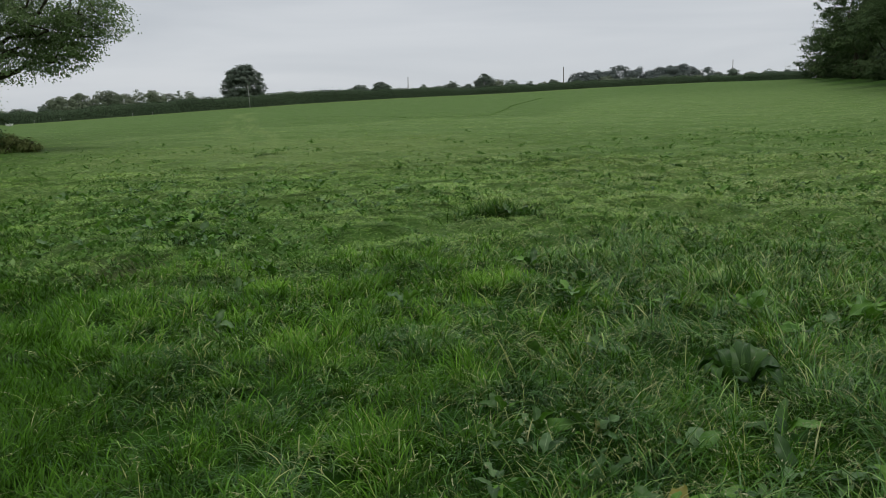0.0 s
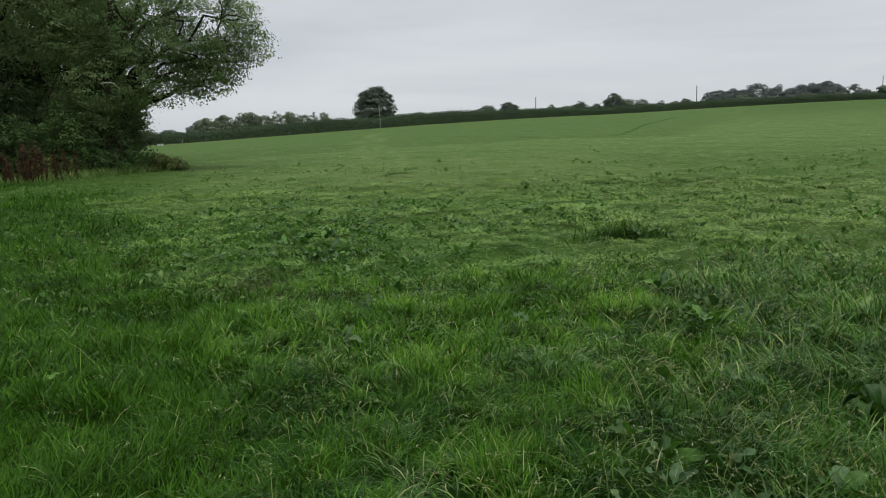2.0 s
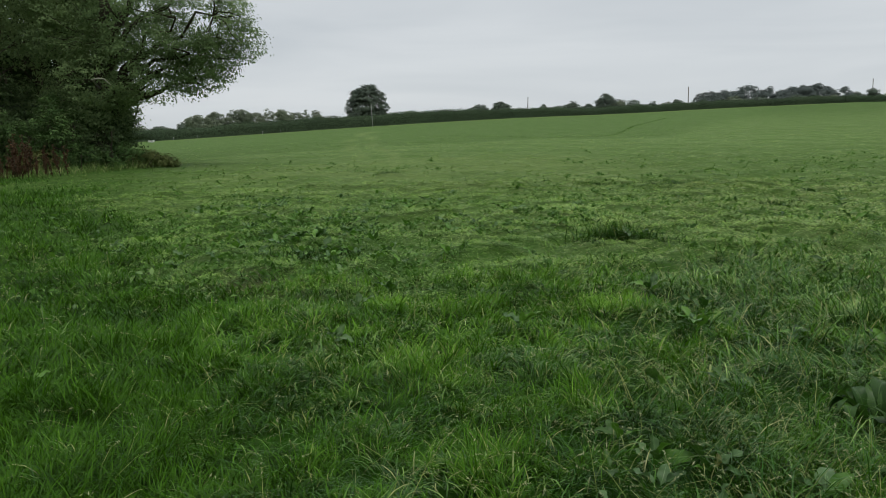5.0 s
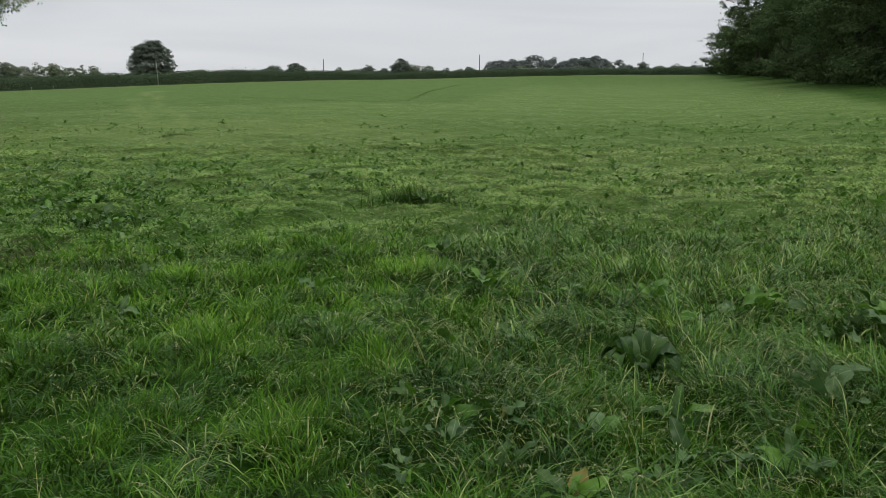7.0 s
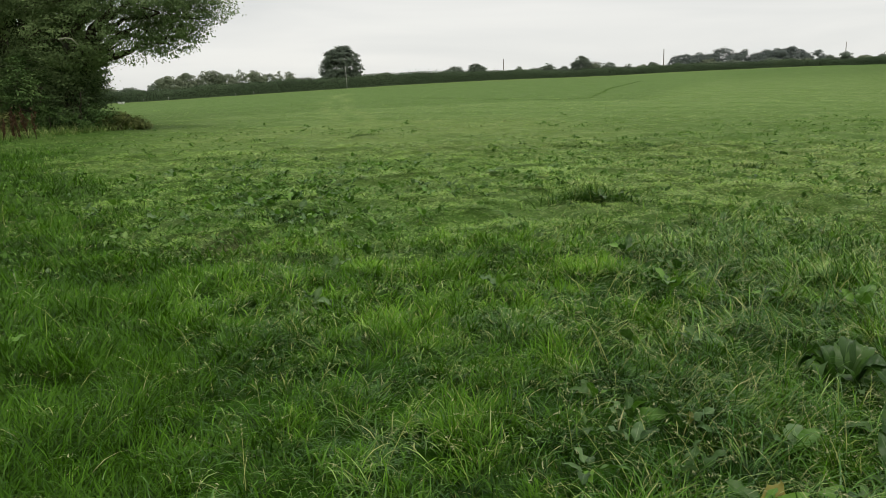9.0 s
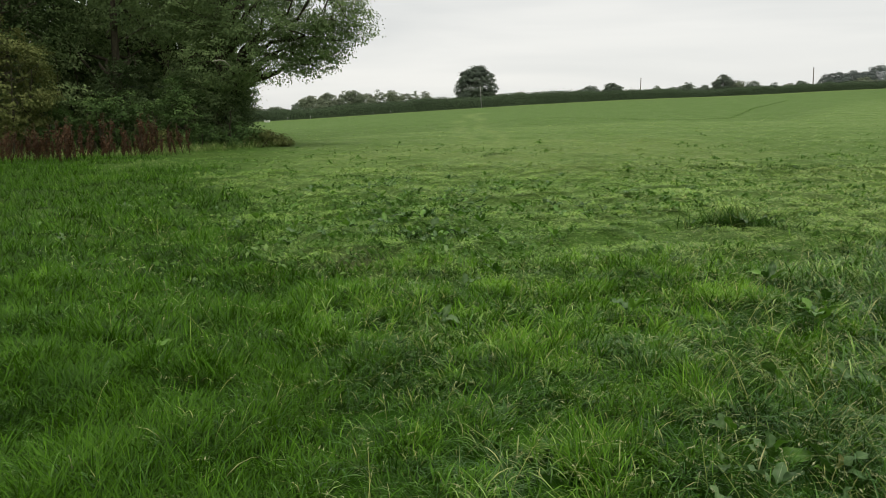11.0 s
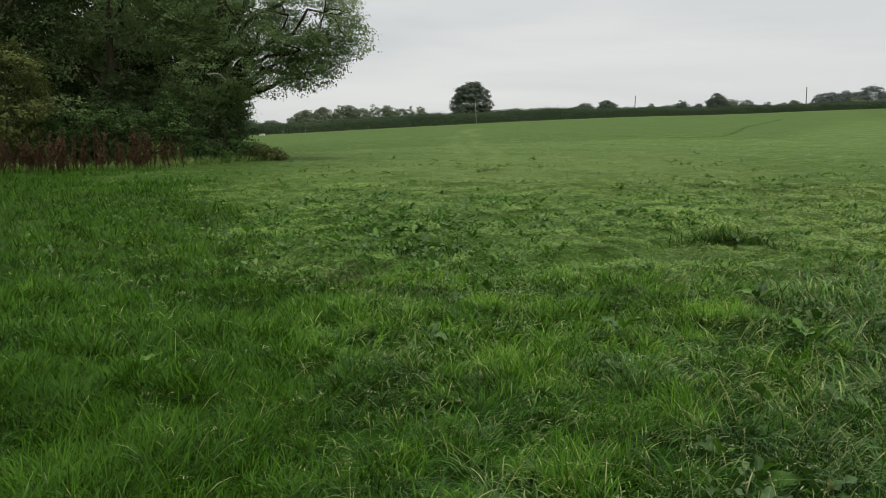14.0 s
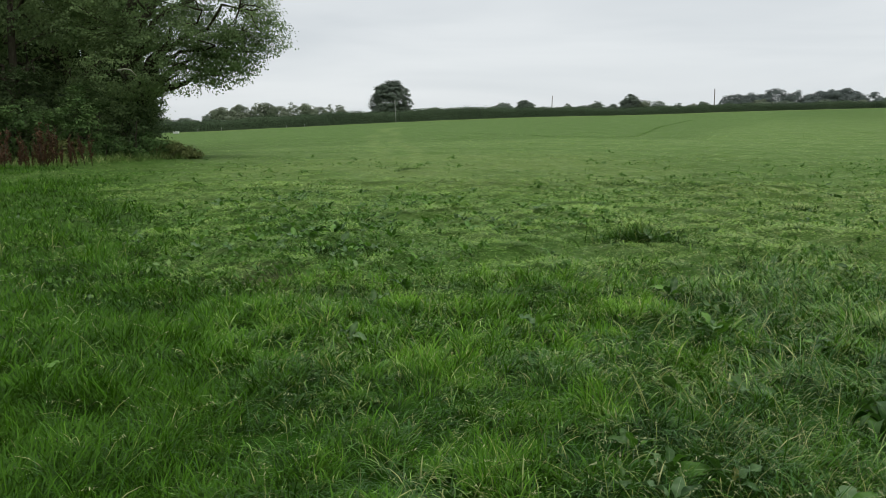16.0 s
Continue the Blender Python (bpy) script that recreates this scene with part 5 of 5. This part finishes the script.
def grass_clump(x, y, wide, tall, count, seed, stalks, label):
    rng = np.random.default_rng(seed)
    ob = thing("grass_clump", x, y, 0, label, "grass clump", "uncut clumps")
    px, py = x + rng.normal(size=count) * wide * 0.35, y + rng.normal(size=count) * wide * 0.22
    v, q, t, c = blades(px, py, tall * rng.uniform(0.4, 1.2, count), 0.009 * rng.uniform(0.6, 1.4, count), np.clip(rng.normal(0.55, 0.28, count), 0.03, 1.1), rng.uniform(0, 6.28, count),
                        (rng.uniform(0, 1, count) < 0.06) * 0.6, rng, 3, 0.4 * rng.uniform(0, 1, count))
    v = v - np.array([x, y, -0.05])
    tagged(part("tussock", mesh_of("tussock", v, q, t, GRASS_LUSH, c), ob), kind="stuff")
    if stalks:
        px, py = x + rng.normal(size=stalks) * wide * 0.3, y + rng.normal(size=stalks) * wide * 0.2
        v, q, t, c = blades(px, py, tall * rng.uniform(1.4, 2.1, stalks), 0.008 * np.ones(stalks), rng.uniform(0.05, 0.3, stalks), rng.uniform(0, 6.28, stalks), np.full(stalks, 0.25), rng, 3)
        tagged(part("stalk_spray", mesh_of("stalk_spray", v - np.array([x, y, 0]), q, t, GRASS_LUSH, c), ob), kind="stuff")


for row in ((0.64, 11.2, 0.62, 0.29, 900, 1, 40, "dark uncut clump of coarse grass with thin stalks"), (1.15, 10.9, 0.5, 0.14, 260, 2, 0, "small dark tuft of coarse grass"), (3.97, 15.9, 0.5, 0.16, 240, 3, 0, "small dark tuft of coarse grass"),
            (2.74, 20.9, 1.9, 0.15, 700, 4, 0, "low dark patch of coarse grass"), (-5.4, 25.4, 0.7, 0.18, 240, 5, 0, "small dark tuft of coarse grass"), (0.84, 21.7, 0.8, 0.15, 260, 6, 0, "small dark tuft of coarse grass"),
            (-3.0, 9.9, 1.0, 0.18, 600, 7, 0, "dark patch of nettles and coarse grass"), (2.3, 6.5, 0.5, 0.26, 400, 8, 4, "dark uncut clump of coarse grass")):
    grass_clump(*row)


def seed_stalks():
    """Flowering grasses among the long grass."""
    rng = np.random.default_rng(15)
    n = 9000
    x, y = scatter(n, 2.5, 12.5, -48, 40, 1.25, rng)
    keep = (rng.uniform(0, 1, n) < long_grass(x, y)) & (rng.uniform(0, 1, n) < 0.15 + 0.85 * step(-8, 14, -bearing(x, y)))
    x, y = x[keep], y[keep]
    n = len(x)
    heading, lean, size = rng.uniform(0, 6.28, n), np.clip(rng.beta(2.2, 1.5, n), 0.1, 0.98), rng.uniform(0.20, 0.40, n)
    v, q, t, c = blades(x, y, size, 0.0024 + 0.0003 * np.hypot(x, y), lean, heading, rng.uniform(0.25, 0.85, n), rng, 3)
    tips = v.reshape(n, 7, 3)[:, 4:].mean(1)
    ends = v.reshape(n, 7, 3)[:, 6]
    ear = np.repeat(ends, 5, 0) + (np.repeat(tips, 5, 0) - np.repeat(ends, 5, 0)) * np.tile(np.linspace(0, 0.9, 5), n)[:, None]
    ev, eq, et = leaves(ear, 0.017, rng, 0.0, 0.30)
    ob = new("flowering_grass", mesh_of("flowering_grass", v, q, t, GRASS_LUSH, c))
    tagged(ob, "thin flowering grass stalks above the long grass", "grass", kind="stuff")
    ob2 = new("grass_ears", mesh_of("grass_ears", ev, eq, et, SEED_PALE))
    tagged(ob2, "pale ripe ears of the flowering grass", "grass", kind="stuff")


seed_stalks()


# ---- the rank growth in front of the copse ----
def rust_dock(seed):
    """A dead dock stalk: stem, side stalks and rust-red seed."""
    rng = np.random.default_rng(seed)
    ob = thing("dead_dock", 0, 0, -50, "dead dock stalk with rust-brown seed in front of the copse", "weed", "dead docks by the copse")
    tall = rng.uniform(1.15, 1.55)
    bits, pos = [tube([(0, 0, 0), (0.02, 0.01, tall * 0.5), (0.05 * rng.normal(), 0.05 * rng.normal(), tall)], [0.013, 0.011, 0.005], 5)], []
    for k in range(11):
        h, a, l = tall * rng.uniform(0.14, 0.8), rng.uniform(0, 6.28), rng.uniform(0.15, 0.34)
        end = np.array([math.cos(a) * l * 0.45, math.sin(a) * l * 0.45, h + l])
        bits.append(tube([(0, 0, h), end], [0.006, 0.003], 4))
        pos.append(np.array([0, 0, h]) + (end - np.array([0, 0, h])) * rng.uniform(0.2, 1.05, (22, 1)) + rng.normal(size=(22, 3)) * 0.022)
    z = rng.uniform(0.12, 1.0, 80) * tall
    pos.append(np.stack([rng.normal(size=80) * 0.03, rng.normal(size=80) * 0.03, z], -1))
    v, q, t = joined(bits)
    part("stem", mesh_of("stem", v, q, t, BARK), ob)
    v, q, t = leaves(np.concatenate(pos), 0.055, rng, 0.2, 0.7)
    tagged(part("seed_head", mesh_of("seed_head", v, q, t, RUST_SEED), ob), kind="stuff")
    return ob


rng_r = np.random.default_rng(88)
MODELS = [rust_dock(500 + k) for k in range(4)]
for k in range(130):
    s = 0.9 * rng_r.uniform(0, 1) ** 1.25
    px, py = -23.6 + s * 3.5 + rng_r.normal() * 0.6, 21.2 + s * 11.0 + rng_r.normal() * 0.5
    m = pose(px, py, gz(px, py) - 0.03, rng_r.normal() * 7, rng_r.normal() * 7, rng_r.uniform(0, 360)) @ Matrix.Scale(rng_r.uniform(0.45, 1.18), 4)
    if k < 4:
        MODELS[k].matrix_basis = m
    else:
        copy_thing(MODELS[k % 4], m).scale = m.to_scale()


def rank_growth():
    rng = np.random.default_rng(16)
    n = 3000
    s = rng.uniform(-0.05, 1.12, n)
    x, y = -25.2 + s * 5.4 + rng.normal(size=n) * 0.7, 22.0 + s * 13.6 + rng.normal(size=n) * 0.7
    chance = rng.uniform(0, 1, n)
    v, q, t, c = blades(x, y, rng.uniform(0.2, 0.7, n), rng.uniform(0.010, 0.022, n), np.clip(rng.normal(0.28, 0.15, n), 0.02, 1), rng.uniform(0, 6.28, n),
                        np.clip(rng.normal(0.22, 0.35, n), 0, 1), rng, 2, 0.4 * chance)
    ob = new("rank_grass", mesh_of("rank_grass", v, q, t, GRASS_MOWN, c))
    tagged(ob, "tall straw-coloured rank grass in front of the copse", "grass", kind="stuff")


rank_growth()
for k, (tx, ty, th, tw, mat) in enumerate(((-20.4, 36.2, 1.35, 2.6, LEAF_BRAMBLE), (-19.3, 36.9, 0.85, 2.4, LEAF_SALLOW), (-21.6, 35.2, 1.4, 2.4, LEAF_BRAMBLE), (-22.8, 33.9, 1.1, 2.2, LEAF_SALLOW), (-18.9, 37.2, 0.6, 1.8, LEAF_SALLOW))):
    build_tree("bramble", tx, ty, th, ring_lobes(tw, th, 6, rng0), "low bramble tangle in front of the copse", "bush", "brambles by the copse", bump=0.26, leaf=0.11, cover=0.34, stray=0.3, inner=12,
               girth=0.03, leaf_mat=mat, seed=180 + k, limbs=5, twigs=40, trunks=3)


# ---- poles, trough and posts by the hedge ----
def pole(name, x, y, tall, girth, lean, material, label, cap):
    ob = thing(name, x, y, gz(x, y) - 0.3, label, "pole")
    top = (math.sin(radians(lean)) * tall, 0, tall + 0.3)
    part("shaft", mesh_of("shaft", *tube([(0, 0, 0), tuple(c * 0.5 for c in top), top], [girth, girth * 0.9, girth * 0.75], 8), material=material, smooth=True), ob)
    if cap:
        part("crossarm", mesh_of("crossarm", *tube([(top[0] - 0.5, 0, top[2] - 0.35), (top[0] + 0.5, 0, top[2] - 0.35)], [0.06, 0.06], 4), material=material), ob)
    else:
        part("head", mesh_of("head", *tube([(top[0] - 0.12, 0, top[2]), (top[0] + 0.12, 0, top[2])], [0.09, 0.09], 6), material=material), ob)


pole("utility_pole", -11.3, 279.8, 10.3, 0.17, 0.5, POLE_WOOD, "tall wooden utility pole beyond the hedge", False)
pole("utility_pole", 38.4, 267.3, 10.0, 0.17, -0.5, POLE_WOOD, "tall wooden utility pole beyond the hedge", False)
pole("utility_pole", 107.0, 312.2, 12.2, 0.17, 0.0, POLE_WOOD, "tall wooden utility pole beyond the hedge", False)
pole("pale_pole", -34.4, 151.0, 3.9, 0.065, -4.0, POLE_PALE, "pale leaning pole standing against the hedge", False)


def trough(x, y):
    ob = thing("feed_trough", x, y, gz(x, y), "small white trough lying near the far hedge", "trough")
    bm = bmesh.new()
    bmesh.ops.create_cube(bm, size=1.0)
    for v in bm.verts:
        k = 1.0 if v.co.z > 0 else 0.78
        v.co = Vector((v.co.x * 0.9 * k, v.co.y * 0.5 * k, (v.co.z + 0.5) * 0.36))
    top = [f for f in bm.faces if f.normal.z > 0.9]
    ins = bmesh.ops.inset_region(bm, faces=top, thickness=0.05)
    for f in top:
        for v in f.verts:
            v.co.z -= 0.25
    bmesh.ops.bevel(bm, geom=[e for e in bm.edges if e.calc_length() > 0.3], offset=0.015, segments=1, affect="EDGES")
    me = bpy.data.meshes.new("tub")
    bm.to_mesh(me)
    bm.free()
    me.materials.append(WHITE_PLASTIC)
    part("tub", me, ob)


trough(-62.5, 121.3)
for az, d in ((24.4, 147), (20.2, 148), (19.0, 149), (25.9, 146)):
    px, py = at_bearing(az, d)
    ob = thing("marker_post", px, py, gz(px, py) - 0.1, "short pale marker post at the foot of the hedge", "post", "marker posts")
    part("stake", mesh_of("stake", *tube([(0, 0, 0), (0.02, 0, 0.55)], [0.04, 0.035], 6), material=POLE_PALE), ob)
    part("cap", mesh_of("cap", *tube([(0.02, 0, 0.54), (0.02, 0, 0.62)], [0.05, 0.045], 6), material=WHITE_PLASTIC), ob)
